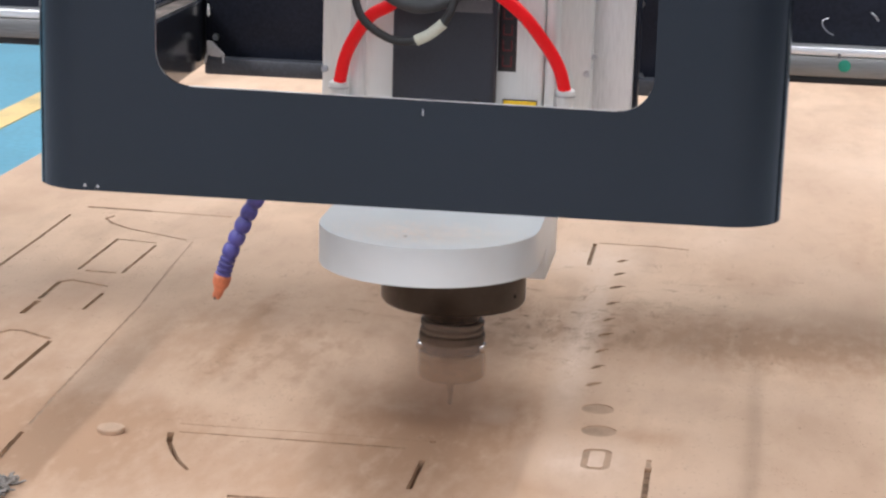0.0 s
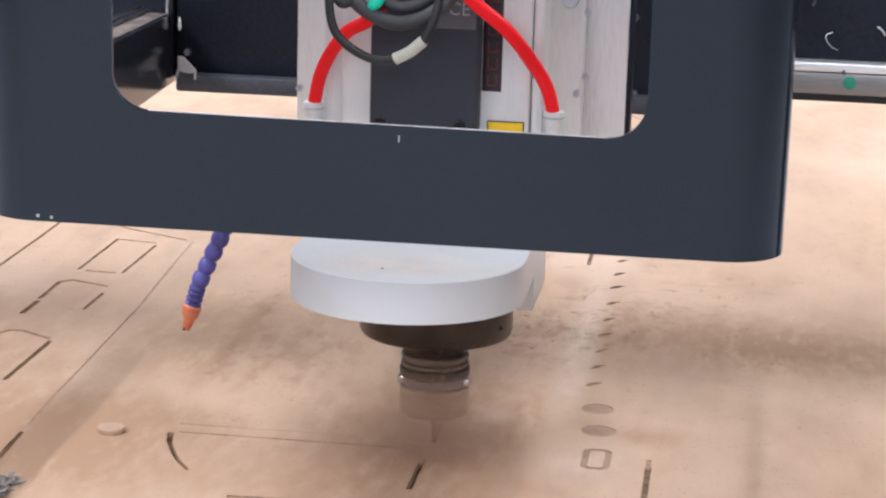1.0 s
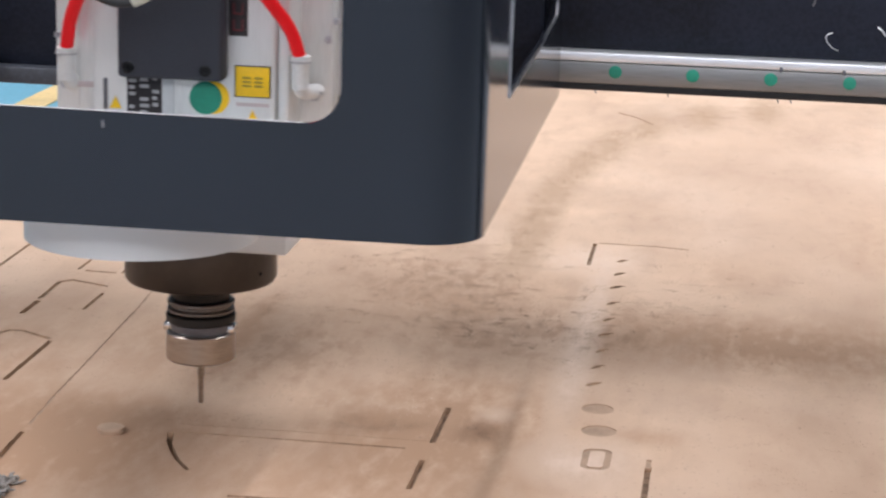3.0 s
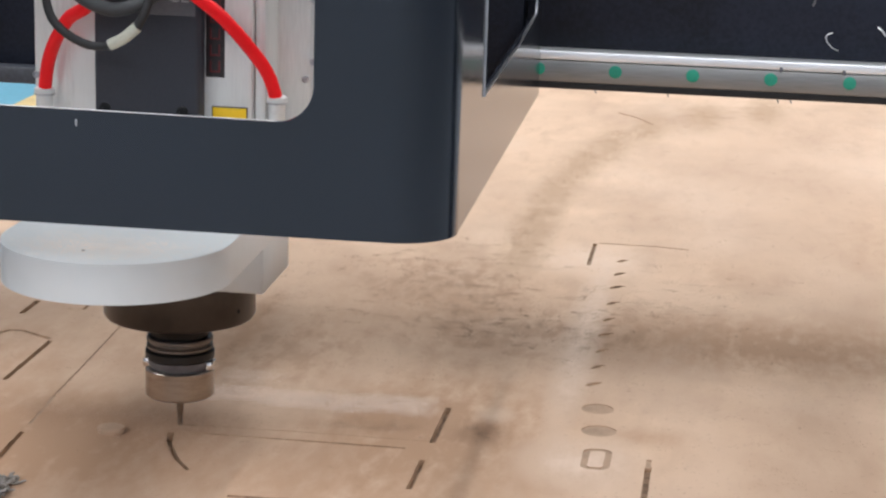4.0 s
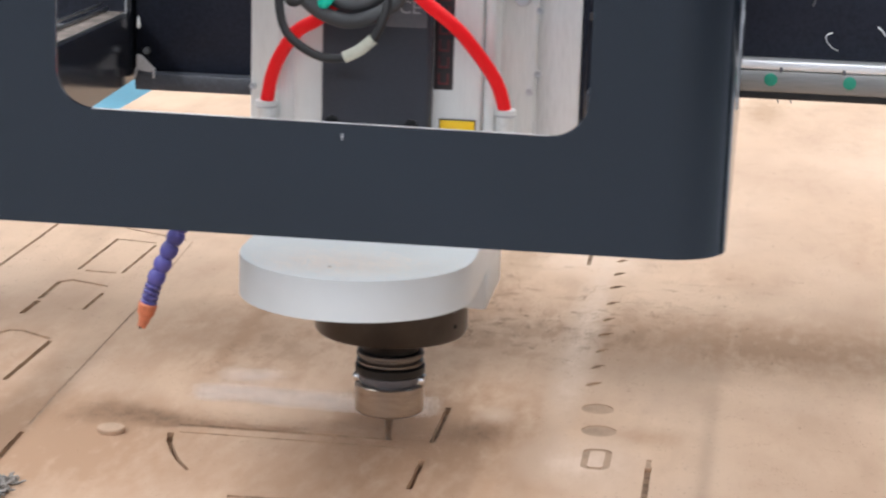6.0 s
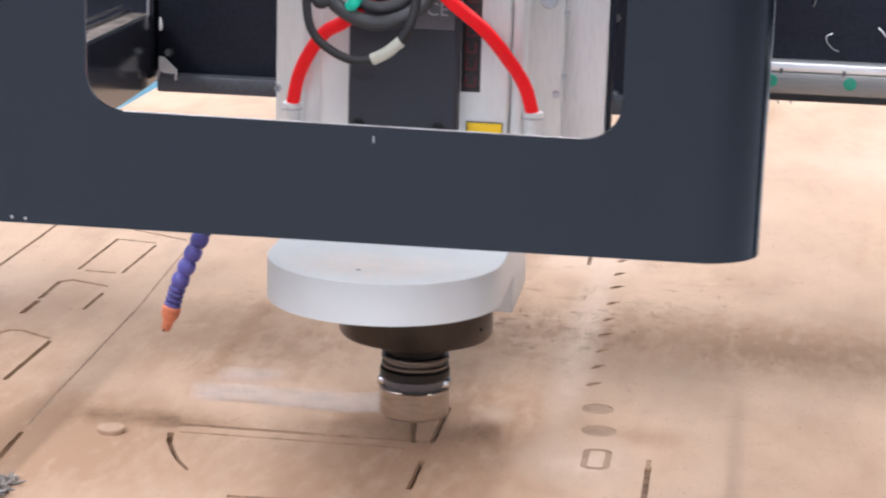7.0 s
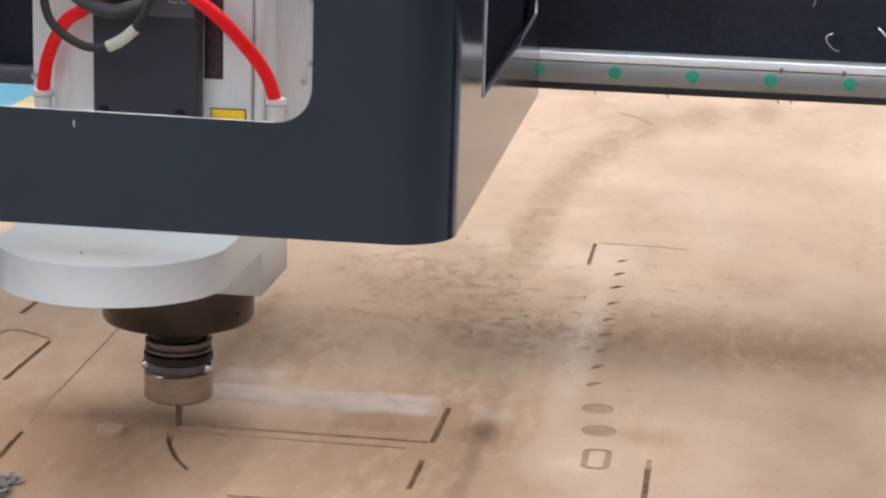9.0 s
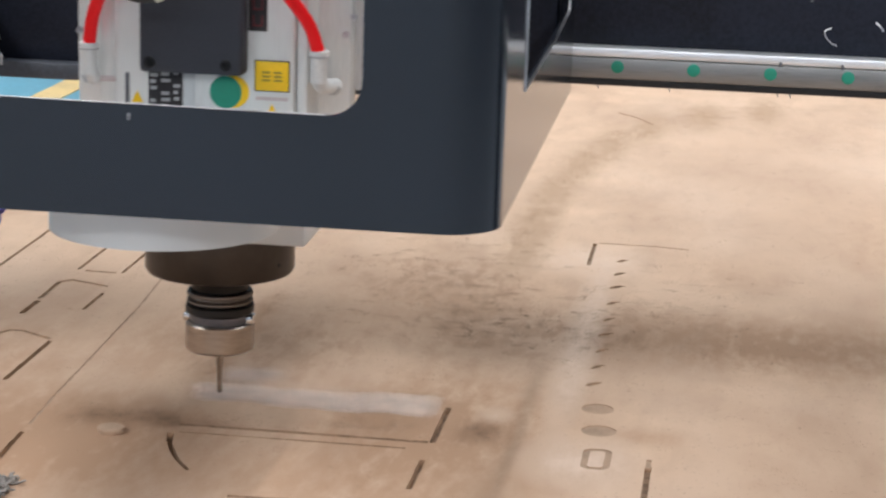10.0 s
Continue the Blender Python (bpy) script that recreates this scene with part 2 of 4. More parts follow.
def lathe(profile, cx=0.0, cy=0.0, seg=48, bm=None, m=None):
    """Rings (radius, z) turned round the upright axis; a radius of 0 closes an end."""
    bm = bm or bmesh.new()
    rings = []
    for r, z in profile:
        if r <= 0:
            rings.append([bm.verts.new((cx, cy, z))])
        else:
            rings.append([bm.verts.new((cx + r * math.cos(2 * math.pi * i / seg), cy + r * math.sin(2 * math.pi * i / seg), z)) for i in range(seg)])
    for a, b in zip(rings, rings[1:]):
        for i in range(seg):
            j = (i + 1) % seg
            if len(a) == 1 and len(b) > 1:
                bm.faces.new((a[0], b[i], b[j]))
            elif len(b) == 1 and len(a) > 1:
                bm.faces.new((a[i], a[j], b[0]))
            elif len(a) > 1:
                bm.faces.new((a[i], a[j], b[j], b[i]))
    if m is not None:
        bmesh.ops.transform(bm, matrix=m, verts=bm.verts[:])
    return bm


def curve_points(pts, n=10):
    """Catmull-Rom points through pts."""
    p = [Vector(q) for q in pts]
    p = [2 * p[0] - p[1]] + p + [2 * p[-1] - p[-2]]
    out = []
    for i in range(1, len(p) - 2):
        a, b, c, d = p[i - 1:i + 3]
        for k in range(n):
            t = k / n
            out.append(0.5 * (2 * b + (c - a) * t + (2 * a - 5 * b + 4 * c - d) * t * t + (3 * b - a - 3 * c + d) * t ** 3))
    return out + [p[-2]]


def tube(pts, r, seg=14, n=10, bm=None, caps=True):
    """A round tube along a smooth curve; r is a number or a function of 0..1."""
    bm = bm or bmesh.new()
    q = curve_points(pts, n) if n > 1 else [Vector(x) for x in pts]
    rings, side = [], None
    for i, c in enumerate(q):
        d = (q[min(i + 1, len(q) - 1)] - q[max(i - 1, 0)]).normalized()
        side = d.orthogonal() if side is None else (side - d * side.dot(d))
        side = side.normalized()
        up = d.cross(side)
        rr = r(i / (len(q) - 1)) if callable(r) else r
        rings.append([bm.verts.new(c + rr * (side * math.cos(2 * math.pi * k / seg) + up * math.sin(2 * math.pi * k / seg))) for k in range(seg)])
    for a, b in zip(rings, rings[1:]):
        for k in range(seg):
            bm.faces.new((a[k], a[(k + 1) % seg], b[(k + 1) % seg], b[k]))
    if caps:
        bm.faces.new(rings[0])
        bm.faces.new(rings[-1])
    return bm


def prism(outline, z0, z1, r=0.0, bm=None):
    """An upright prism over a plan outline [(x, y)], edges of both ends rounded by r."""
    bm = bm or bmesh.new()
    a = [bm.verts.new((x, y, z0)) for x, y in outline]
    b = [bm.verts.new((x, y, z1)) for x, y in outline]
    n = len(outline)
    ends = [bm.faces.new(a), bm.faces.new(b)]
    for i in range(n):
        bm.faces.new((a[i], a[(i + 1) % n], b[(i + 1) % n], b[i]))
    if r:
        bmesh.ops.bevel(bm, geom=[e for f in ends for e in f.edges], offset=r, segments=2, affect="EDGES", profile=0.5)
    return bm


def disc_y(x, y, z, r, d, seg=24, inner=0.0):
    """A short round stud that faces the camera side (-y), with a rounded rim."""
    prof = [(0, 0), (r, 0), (r, d * 0.75), (r * 0.88, d)]
    prof += [(inner, d), (inner, d * 0.35), (0, d * 0.35)] if inner else [(0, d)]
    return lathe(prof, seg=seg, m=Matrix.Translation((x, y, z)) @ Matrix.Rotation(radians(90), 4, "X"))


# ---- the hall ----
def slab(name, x0, y0, z0, x1, y1, z1, mat, label, category):
    return tagged(put(name, rbox(x0, y0, z0, x1, y1, z1, 0), mat, smooth=False), label, category, kind="structure")


FLOOR = -0.85


def hall():
    # the unseen front part is kept grey so that the cover mirrors no blue
    slab("floor", -14, -14, FLOOR - 0.2, 14, 16, FLOOR, M["floor_grey"], "grey concrete workshop floor", "floor")
    slab("floor_lane", -14, 3.0, FLOOR, -0.2, 16, FLOOR + 0.004, M["floor_blue"], "blue epoxy walkway lane, scuffed", "floor")
    slab("floor_line", -2.24, 3.0, FLOOR + 0.004, -2.12, 15, FLOOR + 0.008, M["floor_yellow"], "yellow painted walkway line on the blue floor", "floor line")
    # unseen walls; east and south are toned down for the cover's reflections
    for name, box in (("wall_north", (-14, 16, FLOOR, 14, 16.3, ROOF)), ("wall_south", (-14, -14.3, FLOOR, 14, -14, ROOF)),
                      ("wall_west", (-14.3, -14, FLOOR, -14, 16, ROOF)), ("wall_east", (14, -14, FLOOR, 14.3, 16, ROOF))):
        slab(name, *box, M[{"wall_east": "wall_dark", "wall_south": "wall_mid"}.get(name, "wall")], "painted workshop wall", "wall")
    # added out of view, it puts a dark band into the cover's rounded corner
    slab("reflected_dark_panel", 2.8, -14, FLOOR, 13.0, -13.9, ROOF - 1.0, M["wall_dark"], "unseen dark panel added for the cover's corner to mirror", "wall")
    bm = bmesh.new()
    gx = sorted({-14.3, 14.3} | {x + k * w / 2 for x, _, w, _, _ in ROOF_LAMPS for k in (-1, 1)})
    gy = sorted({-14.3, 16.3} | {y + k * w / 2 for _, y, _, w, _ in ROOF_LAMPS for k in (-1, 1)})
    for xa, xb in zip(gx, gx[1:]):
        for ya, yb in zip(gy, gy[1:]):
            cx, cy = (xa + xb) / 2, (ya + yb) / 2
            if not any(abs(cx - x) < wx / 2 and abs(cy - y) < wy / 2 for x, y, wx, wy, _ in ROOF_LAMPS):
                rbox(xa, ya, ROOF, xb, yb, ROOF + 0.2, 0, bm=bm)
    tagged(put("ceiling", bm, M["roof"], smooth=False), "pale sheet metal roof, unseen, with openings for the lamps", "ceiling", kind="structure")


hall()


# ---- the board ----
def strip(bm, pts, w, z0, z1, closed=False):
    """A band of width w along plan points, between two heights."""
    p = [Vector((x, y)) for x, y in pts]
    n = len(p)
    left, right = [], []
    for i in range(n):
        a = p[(i - 1) % n] if closed or i else p[0]
        b = p[(i + 1) % n] if closed or i < n - 1 else p[-1]
        d1 = (p[i] - a).normalized() if (p[i] - a).length else (b - p[i]).normalized()
        d2 = (b - p[i]).normalized() if (b - p[i]).length else d1
        t = (d1 + d2).normalized()
        nrm = Vector((-t.y, t.x))
        k = (w[i] if isinstance(w, list) else w) / 2 / max(0.4, nrm.dot(Vector((-d1.y, d1.x))))
        left.append(p[i] + nrm * k)
        right.append(p[i] - nrm * k)
    ring = [[bm.verts.new((l.x, l.y, z0)), bm.verts.new((r.x, r.y, z0)), bm.verts.new((r.x, r.y, z1)), bm.verts.new((l.x, l.y, z1))] for l, r in zip(left, right)]
    pairs = list(zip(ring, ring[1:])) + ([(ring[-1], ring[0])] if closed else [])
    for a, b in pairs:
        for k in range(4):
            bm.faces.new((a[k], a[(k + 1) % 4], b[(k + 1) % 4], b[k]))
    if not closed:
        bm.faces.new(ring[0])
        bm.faces.new(ring[-1])


def circle(cx, cy, r, n=24):
    return [(cx + r * math.cos(2 * math.pi * i / n), cy + r * math.sin(2 * math.pi * i / n)) for i in range(n)]


HOLES_Y = [0.1853, 0.236, 0.286, 0.339, 0.391, 0.450, 0.512, 0.566, 0.6219]
NEW_Y = 0.0085      # the slot that is milled while we watch
NEW_W = 0.0062
SIDE_W = 0.0054     # the short slot across its end, milled just before


def board():
    bm = rbox(-0.4434, -0.56, -0.018, 0.777, 1.96, 0.0, 0)
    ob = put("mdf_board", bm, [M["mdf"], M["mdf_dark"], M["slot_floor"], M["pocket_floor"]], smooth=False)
    tagged(ob, "pale tan fibreboard sheet with milled slots and wood dust", "board")
    cut = bmesh.new()
    T = 0.002
    deep, mid, faint = -0.0038, -0.0024, -0.0009
    W = 0.0031

    rag = random.Random(3)

    def s(pts, w=W, d=deep, closed=False, rough=0.12, taper=0.0):
        """A slot with slightly ragged, crumbled edges."""
        fine = []
        for (xa, ya), (xb, yb) in zip(pts, list(pts[1:]) + ([pts[0]] if closed else [])):
            n = max(1, int(math.hypot(xb - xa, yb - ya) / 0.007))
            fine += [(xa + (xb - xa) * k / n, ya + (yb - ya) * k / n) for k in range(n)]
        if not closed:
            fine.append(pts[-1])
        widths = [w * rag.uniform(1 - rough, 1 + rough) * (1 - taper * k / len(fine)) for k in range(len(fine))]
        strip(cut, [(x + rag.uniform(-1, 1) * 0.00012, y + rag.uniform(-1, 1) * 0.00012) for x, y in fine], widths, d, T, closed)
    # three rectangles beside the long seam
    s([(-0.2195, 0.452), (-0.2195, 0.585), (-0.176, 0.577)], W)
    s([(-0.1745, 0.568), (-0.1745, 0.447)], W)
    s([(-0.212, 0.449), (-0.180, 0.446)], 0.004, faint)
    s([(-0.219, 0.284), (-0.219, 0.33)], 0.0055)
    s([(-0.2200, 0.336), (-0.222, 0.40), (-0.212, 0.4105), (-0.173, 0.395)], 0.0045, mid)
    s([(-0.1700, 0.37), (-0.1700, 0.31)], 0.0035, mid)
    s([(-0.166, 0.088), (-0.166, 0.205)], 0.0046)
    s([(-0.1685, 0.2105), (-0.200, 0.230), (-0.211, 0.229), (-0.218, 0.216), (-0.219, 0.10)], 0.0045, mid)
    # seam, lines and sweeps behind
    s([(-0.1420, 0.590), (-0.1363, 0.5014), (-0.1237, 0.3272), (-0.1205, 0.2365), (-0.1168, 0.1438), (-0.1139, 0.0611)], 0.0019, -0.0005, rough=0.5)
    s([(-0.1138, 0.0566), (-0.1112, 0.0185), (-0.1096, -0.0168)], 0.0024, -0.0004, rough=0.5)
    s([(-0.1088, -0.0345), (-0.1078, -0.0624), (-0.106, -0.0918)] + [(-0.100, -0.25)], 0.0042, rough=0.25)
    s([(-0.296, 0.7255), (-0.2214, 0.7222)], 0.006)
    s([(-0.2205, 0.722), (-0.130, 0.716)], 0.003, faint)
    s([(-0.254, 0.690), (-0.259, 0.674), (-0.247, 0.655), (-0.2211, 0.6335), (-0.15, 0.598)], 0.0032, mid)
    s([(-0.2965, 0.30), (-0.299, 0.56), (-0.3016, 0.6825)], 0.0032, mid)
    # arc, slots and lines before the cutter
    arc = curve_points([(-0.0013, -0.0113, 0), (0.0035, -0.0335, 0), (0.0125, -0.0560, 0), (0.0226, -0.0755, 0), (0.0326, -0.0907, 0)], 4)
    s([(v.x, v.y) for v in arc], 0.0052, -0.0075, rough=0.12, taper=0.55)
    s([(0.0045, -0.0090), (0.085, -0.0088)], 0.0022, mid)
    s([(0.0855, -0.0088), (0.176, -0.0087)], 0.0034, mid)
    s([(0.1938, NEW_Y - 0.0005), (0.1938, 0.096)], SIDE_W * 0.9, -0.0062, rough=0.1)
    s([(0.1925, -0.0325), (0.1925, -0.0960)], 0.0046, -0.0062, rough=0.2)
    s([(0.072, -0.1365), (0.145, -0.1325)], 0.0042, mid)
    s([(0.3555, -0.012), (0.3555, -0.2)], 0.0048)
    s([(0.3555, 0.004), (0.3555, -0.0125)], 0.0040, faint)
    s([(0.2668, 0.596), (0.2668, 0.692)], 0.0042, mid)
    s([(0.2715, 0.6955), (0.335, 0.6955)], 0.0028, faint)
    s([(0.336, 0.6945), (0.365, 0.688)], 0.003, faint)
    s([(0.241, 1.525), (0.267, 1.494), (0.293, 1.441)], 0.0040, faint)
    # small rounded square, two round pockets, a row of holes
    x0, x1, y0, y1, c = 0.3088, 0.3252, -0.0230, 0.0185, 0.0052
    ring = []
    for ex, ey, a0 in ((x1 - c, y0 + c, -90), (x1 - c, y1 - c, 0), (x0 + c, y1 - c, 90), (x0 + c, y0 + c, 180)):
        ring += [(ex + c * math.cos(radians(a0 + 22.5 * k)), ey + c * math.sin(radians(a0 + 22.5 * k))) for k in range(5)]
    s(ring, 0.0050, -0.0009, True, rough=0.06)
    for cx, cy, r in ((0.3096, 0.1193, 0.0128), (0.3143, 0.0640, 0.0135)):
        prism(circle(cx, cy, r), -0.0007, T, bm=cut)
    for i, hy in enumerate(HOLES_Y):
        q, hx = (0.82 if i % 3 else 1.0) * rag.uniform(0.85, 1.15), 0.3005 - 0.0002 * i
        strip(cut, [(hx - 0.0042 * q, hy - 0.0065), (hx - 0.0018 * q, hy - 0.0030), (hx + 0.0012 * q, hy + 0.0020), (hx + 0.0050 * q, hy + 0.0048), (hx + 0.0085 * q, hy + 0.0055)],
              [0.0030 * q, 0.0062 * q, 0.0060 * q, 0.0034 * q, 0.0012], -0.0018, T)
    # the slot that the cutter opens, at first filled by the uncut strips
    n = 48
    strip(cut, [(0.1905 * k / n, NEW_Y + rag.uniform(-0.0003, 0.0003)) for k in range(n + 1)], [NEW_W * rag.uniform(0.70, 0.96) for _ in range(n + 1)], -0.0085, T)
    bmesh.ops.recalc_face_normals(cut, faces=cut.faces[:])
    cme = bpy.data.meshes.new("cutter")
    cut.to_mesh(cme)
    cut.free()
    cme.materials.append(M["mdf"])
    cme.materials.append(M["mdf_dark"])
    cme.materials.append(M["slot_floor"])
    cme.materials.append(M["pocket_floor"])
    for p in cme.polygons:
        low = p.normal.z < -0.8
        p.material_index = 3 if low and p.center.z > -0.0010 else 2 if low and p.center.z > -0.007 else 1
    cob = new("cutter", cme)
    mod = ob.modifiers.new("cut", "BOOLEAN")
    mod.operation, mod.solver, mod.object, mod.use_self = "DIFFERENCE", "EXACT", cob, True
    bpy.context.view_layer.update()
    done = bpy.data.meshes.new_from_object(ob.evaluated_get(bpy.context.evaluated_depsgraph_get()))
    ob.modifiers.clear()
    ob.data = done
    bpy.data.objects.remove(cob)
    return ob


BOARD = board()

STRIPS = []
n_strips = 14
for i in range(n_strips):
    a = 0.0 + 0.1905 * i / n_strips
    b = 0.0 + 0.1905 * (i + 1) / n_strips
    ob = part("uncut_strip", rbox(a + 0.00005, NEW_Y - NEW_W / 2 + 0.00005, -0.0075, b - 0.00005, NEW_Y + NEW_W / 2 - 0.00005, -0.0002, 0), M["mdf"], BOARD, smooth=False)
    STRIPS.append((ob, a))
SIDE_STRIPS = []
n_side = 8
for i in range(n_side):
    a = NEW_Y + 0.0037 + (0.0962 - NEW_Y - 0.0037) * i / n_side
    b = NEW_Y + 0.0037 + (0.0962 - NEW_Y - 0.0037) * (i + 1) / n_side
    ob = part("uncut_strip", rbox(0.1938 - SIDE_W / 2, a + 0.00005, -0.0055, 0.1938 + SIDE_W / 2, b - 0.00005, -0.0002, 0), M["mdf"], BOARD, smooth=False)
    SIDE_STRIPS.append((ob, b))


def table():
    bed = empty("machine_bed")
    tagged(bed, "dark painted steel bed of the router under the board", "machine bed")
    part("bed_top", rbox(-0.435, -0.62, -0.075, 0.84, 2.02, -0.018, 0.003), M["frame_steel"], bed)
    for x in (-0.42, 0.70):
        for y in (-0.5, 0.7, 1.9):
            part("leg", rbox(x, y, FLOOR, x + 0.1, y + 0.1, -0.075, 0.004), M["frame_steel"], bed)
    part("beam", rbox(-0.42, -0.5, -0.5, -0.36, 2.0, -0.42, 0.004), M["frame_steel"], bed)
    part("beam", rbox(0.74, -0.5, -0.5, 0.80, 2.0, -0.42, 0.004), M["frame_steel"], bed)
    for x in (-0.69, 0.90):
        part("side_rail", rbox(x, -0.58, -0.36, x + 0.06, 2.1, -0.302, 0.003), M["frame_steel"], bed)
    for y in (-0.46, 0.72, 1.9):
        part("cross_member", rbox(-0.69, y, -0.42, 0.96, y + 0.08, -0.361, 0.003), M["frame_steel"], bed)


table()


# ---- gantry: moves along the board ----
RAIL_Y = 0.20


def gantry():
    g = empty("gantry")
    tagged(g, "black painted router gantry beam with a steel guide rail", "gantry")
    part("beam", rbox(-0.62, RAIL_Y + 0.022, 0.262, 0.95, RAIL_Y + 0.20, 0.62, 0.004), M["beam"], g)
    for x in (-0.66, 0.93):
        part("upright", rbox(x - 0.03, RAIL_Y - 0.05, -0.3, x + 0.03, RAIL_Y + 0.25, 0.62, 0.004), M["beam"], g)
    rail = part("guide_rail", rbox(-0.62, RAIL_Y, 0.2462, 0.93, RAIL_Y + 0.022, 0.2632, 0.0012), M["rail"], g, "grey ground steel guide rail with green bolt caps")
    # the highlight along the rail's upper edge is put into this brighter steel
    part("rail_edge", rbox(-0.62, RAIL_Y + 0.0015, 0.2636, 0.93, RAIL_Y + 0.022, 0.2712, 0.0015), M["rail_highlight"], g, "bevelled steel rail edge coloured bright for its highlight")
    part("lower_lip", rbox(-0.62, RAIL_Y + 0.003, 0.2402, 0.93, RAIL_Y + 0.03, 0.2459, 0.0008), M["ring_black"], g)
    for i in range(-13, 9):
        x = 0.4908 + 0.0615 * i
        if x < 0.9:
            part("bolt_cap", disc_y(x, RAIL_Y + 0.0002, 0.2563, 0.0052, 0.0009), M["green"], rail, "round green plastic bolt cap")
    # drips and swarf
    for x in (0.290, 0.348, 0.435, 0.445):
        part("dust_thread", tube([(x, RAIL_Y + 0.004, 0.2406), (x + 0.001, RAIL_Y + 0.003, 0.2392), (x + 0.0015, RAIL_Y + 0.004, 0.2378)], 0.0005, 6, 4), M["grey_plate"], g)
    for x in (0.437, 0.486):
        part("chip", rbox(x - 0.0012, RAIL_Y - 0.0006, 0.2622, x + 0.0012, RAIL_Y + 0.004, 0.2662, 0.0004), M["grey_plate"], g)
    fy = RAIL_Y + 0.0205
    part("swarf_curl", tube([(0.4758, fy, 0.2930), (0.4712, fy - 0.003, 0.2912), (0.4715, fy - 0.004, 0.2868), (0.4762, fy - 0.003, 0.2815), (0.4810, fy, 0.2790)], 0.00048, 8, 6), M["screw"], g, "thin pale curl of swarf")
    part("swarf_chip", tube([(0.5108, fy, 0.2992), (0.5145, fy - 0.001, 0.2962), (0.5172, fy, 0.2925)], 0.0009, 8, 4), M["screw"], g)
    part("drip", tube([(0.461, fy, 0.345), (0.4605, fy - 0.0006, 0.32), (0.459, fy, 0.3135)], 0.0011, 6, 4), M["grey_plate"], g)
    return g


GANTRY = gantry()


# ---- carriage: black cover, side plates and back plate; runs along the gantry ----
CX0, CX1 = -0.2425, 0.2410      # outer faces of the sides
CY = -0.285                     # front face
CZ0 = 0.2208                    # lower edge
WX0, WX1, WZ0 = -0.1567, 0.1585, 0.2921  # window in the front
CTOP = 0.60
HOLE_Y = -0.148                 # front edge of the side openings


def cover_front():
    """Bent sheet front: flat face with a window, rounded into both sides, of real thickness."""
    r, th, cr = 0.036, 0.003, 0.022
    plan = []                    # x, y, and the way inwards
    for k in range(13):
        a = math.pi + (math.pi / 2) * k / 12
        plan.append((CX0 + r + r * math.cos(a), CY + r + r * math.sin(a), -math.cos(a), -math.sin(a)))
    flat = [WX0, WX0 + cr] + [WX0 + cr + (WX1 - WX0 - 2 * cr) * k / 8 for k in range(1, 8)] + [WX1 - cr, WX1]
    plan += [(x, CY, 0.0, 1.0) for x in flat]
    for k in range(13):
        a = 1.5 * math.pi + (math.pi / 2) * k / 12
        plan.append((CX1 - r + r * math.cos(a), CY + r + r * math.sin(a), -math.cos(a), -math.sin(a)))
    bm = bmesh.new()
    zs = [CZ0, WZ0, WZ0 + cr, CTOP - 0.06, CTOP]
    way = {}

    def vert(x, y, z, wx, wy):
        v = bm.verts.new((x, y, z))
        way[v] = Vector((x + th * wx, y + th * wy, z))
        return v
    def sill(x, z):              # the window's lower edge is cut a little out of level
        return z - 0.0024 * min(1, max(0, (x - WX0) / (WX1 - WX0))) if WZ0 <= z < CTOP - 0.07 else z
    cols = [[vert(x, y, sill(x, z), wx, wy) for z in zs] for x, y, wx, wy in plan]
    i0, i1 = 13, 13 + len(flat) - 1
    for i, (a, b) in enumerate(zip(cols, cols[1:])):
        for k in range(4):
            if i0 <= i < i1 and k in (1, 2):
                continue
            bm.faces.new((a[k], b[k], b[k + 1], a[k + 1]))
    for i, j, sgn in ((i0, i0 + 1, 1), (i1, i1 - 1, -1)):
        cx = plan[i][0]
        arc = [vert(cx + sgn * (cr - cr * math.cos(math.pi / 2 * k / 8)), CY, sill(cx, WZ0) + cr - cr * math.sin(math.pi / 2 * k / 8), 0.0, 1.0) for k in range(1, 8)]
        ring = [cols[i][2]] + arc + [cols[j][1], cols[i][1]]
        bm.faces.new(ring if sgn < 0 else ring[::-1])
    outer = bm.faces[:]
    rim = [e for e in bm.edges if len(e.link_faces) == 1]
    inner = {v: bm.verts.new(p) for v, p in way.items()}
    for f in outer:
        bm.faces.new([inner[v] for v in reversed(f.verts)])
    for e in rim:
        v, w = e.verts
        bm.faces.new((v, w, inner[w], inner[v]))
    return bm


def side_plate(sgn):
    """Side sheet: a low tongue to the gantry under a sloped cut-out."""
    xf, xb = (CX1, CX1 + 0.005) if sgn > 0 else (CX0, CX0 - 0.004)
    yb = RAIL_Y - 0.004
    yf = CY + 0.036
    pieces = ([(yf, CZ0 + 0.001), (yb, 0.2360), (yb, 0.3050 if sgn > 0 else 0.2900), (HOLE_Y, 0.2880), (yf, 0.2880)],
              [(yf, 0.2880), (HOLE_Y, 0.2880), (HOLE_Y, CTOP), (yf, CTOP)],
              [(yb - 0.030, 0.3033 if sgn > 0 else 0.2897), (yb, 0.3050 if sgn > 0 else 0.2900), (yb, CTOP), (yb - 0.030, CTOP)])
    bm = bmesh.new()

    def px(y):
        return xf + (xb - xf) * (y - yf) / (yb - yf)
    for prof in pieces:
        a = [bm.verts.new((px(y), y, z)) for y, z in prof]
        b = [bm.verts.new((px(y) - sgn * 0.004, y, z)) for y, z in prof]
        bm.faces.new(a)
        bm.faces.new(b)
        n = len(prof)
        for i in range(n):
            bm.faces.new((a[i], a[(i + 1) % n], b[(i + 1) % n], b[i]))
    return bm


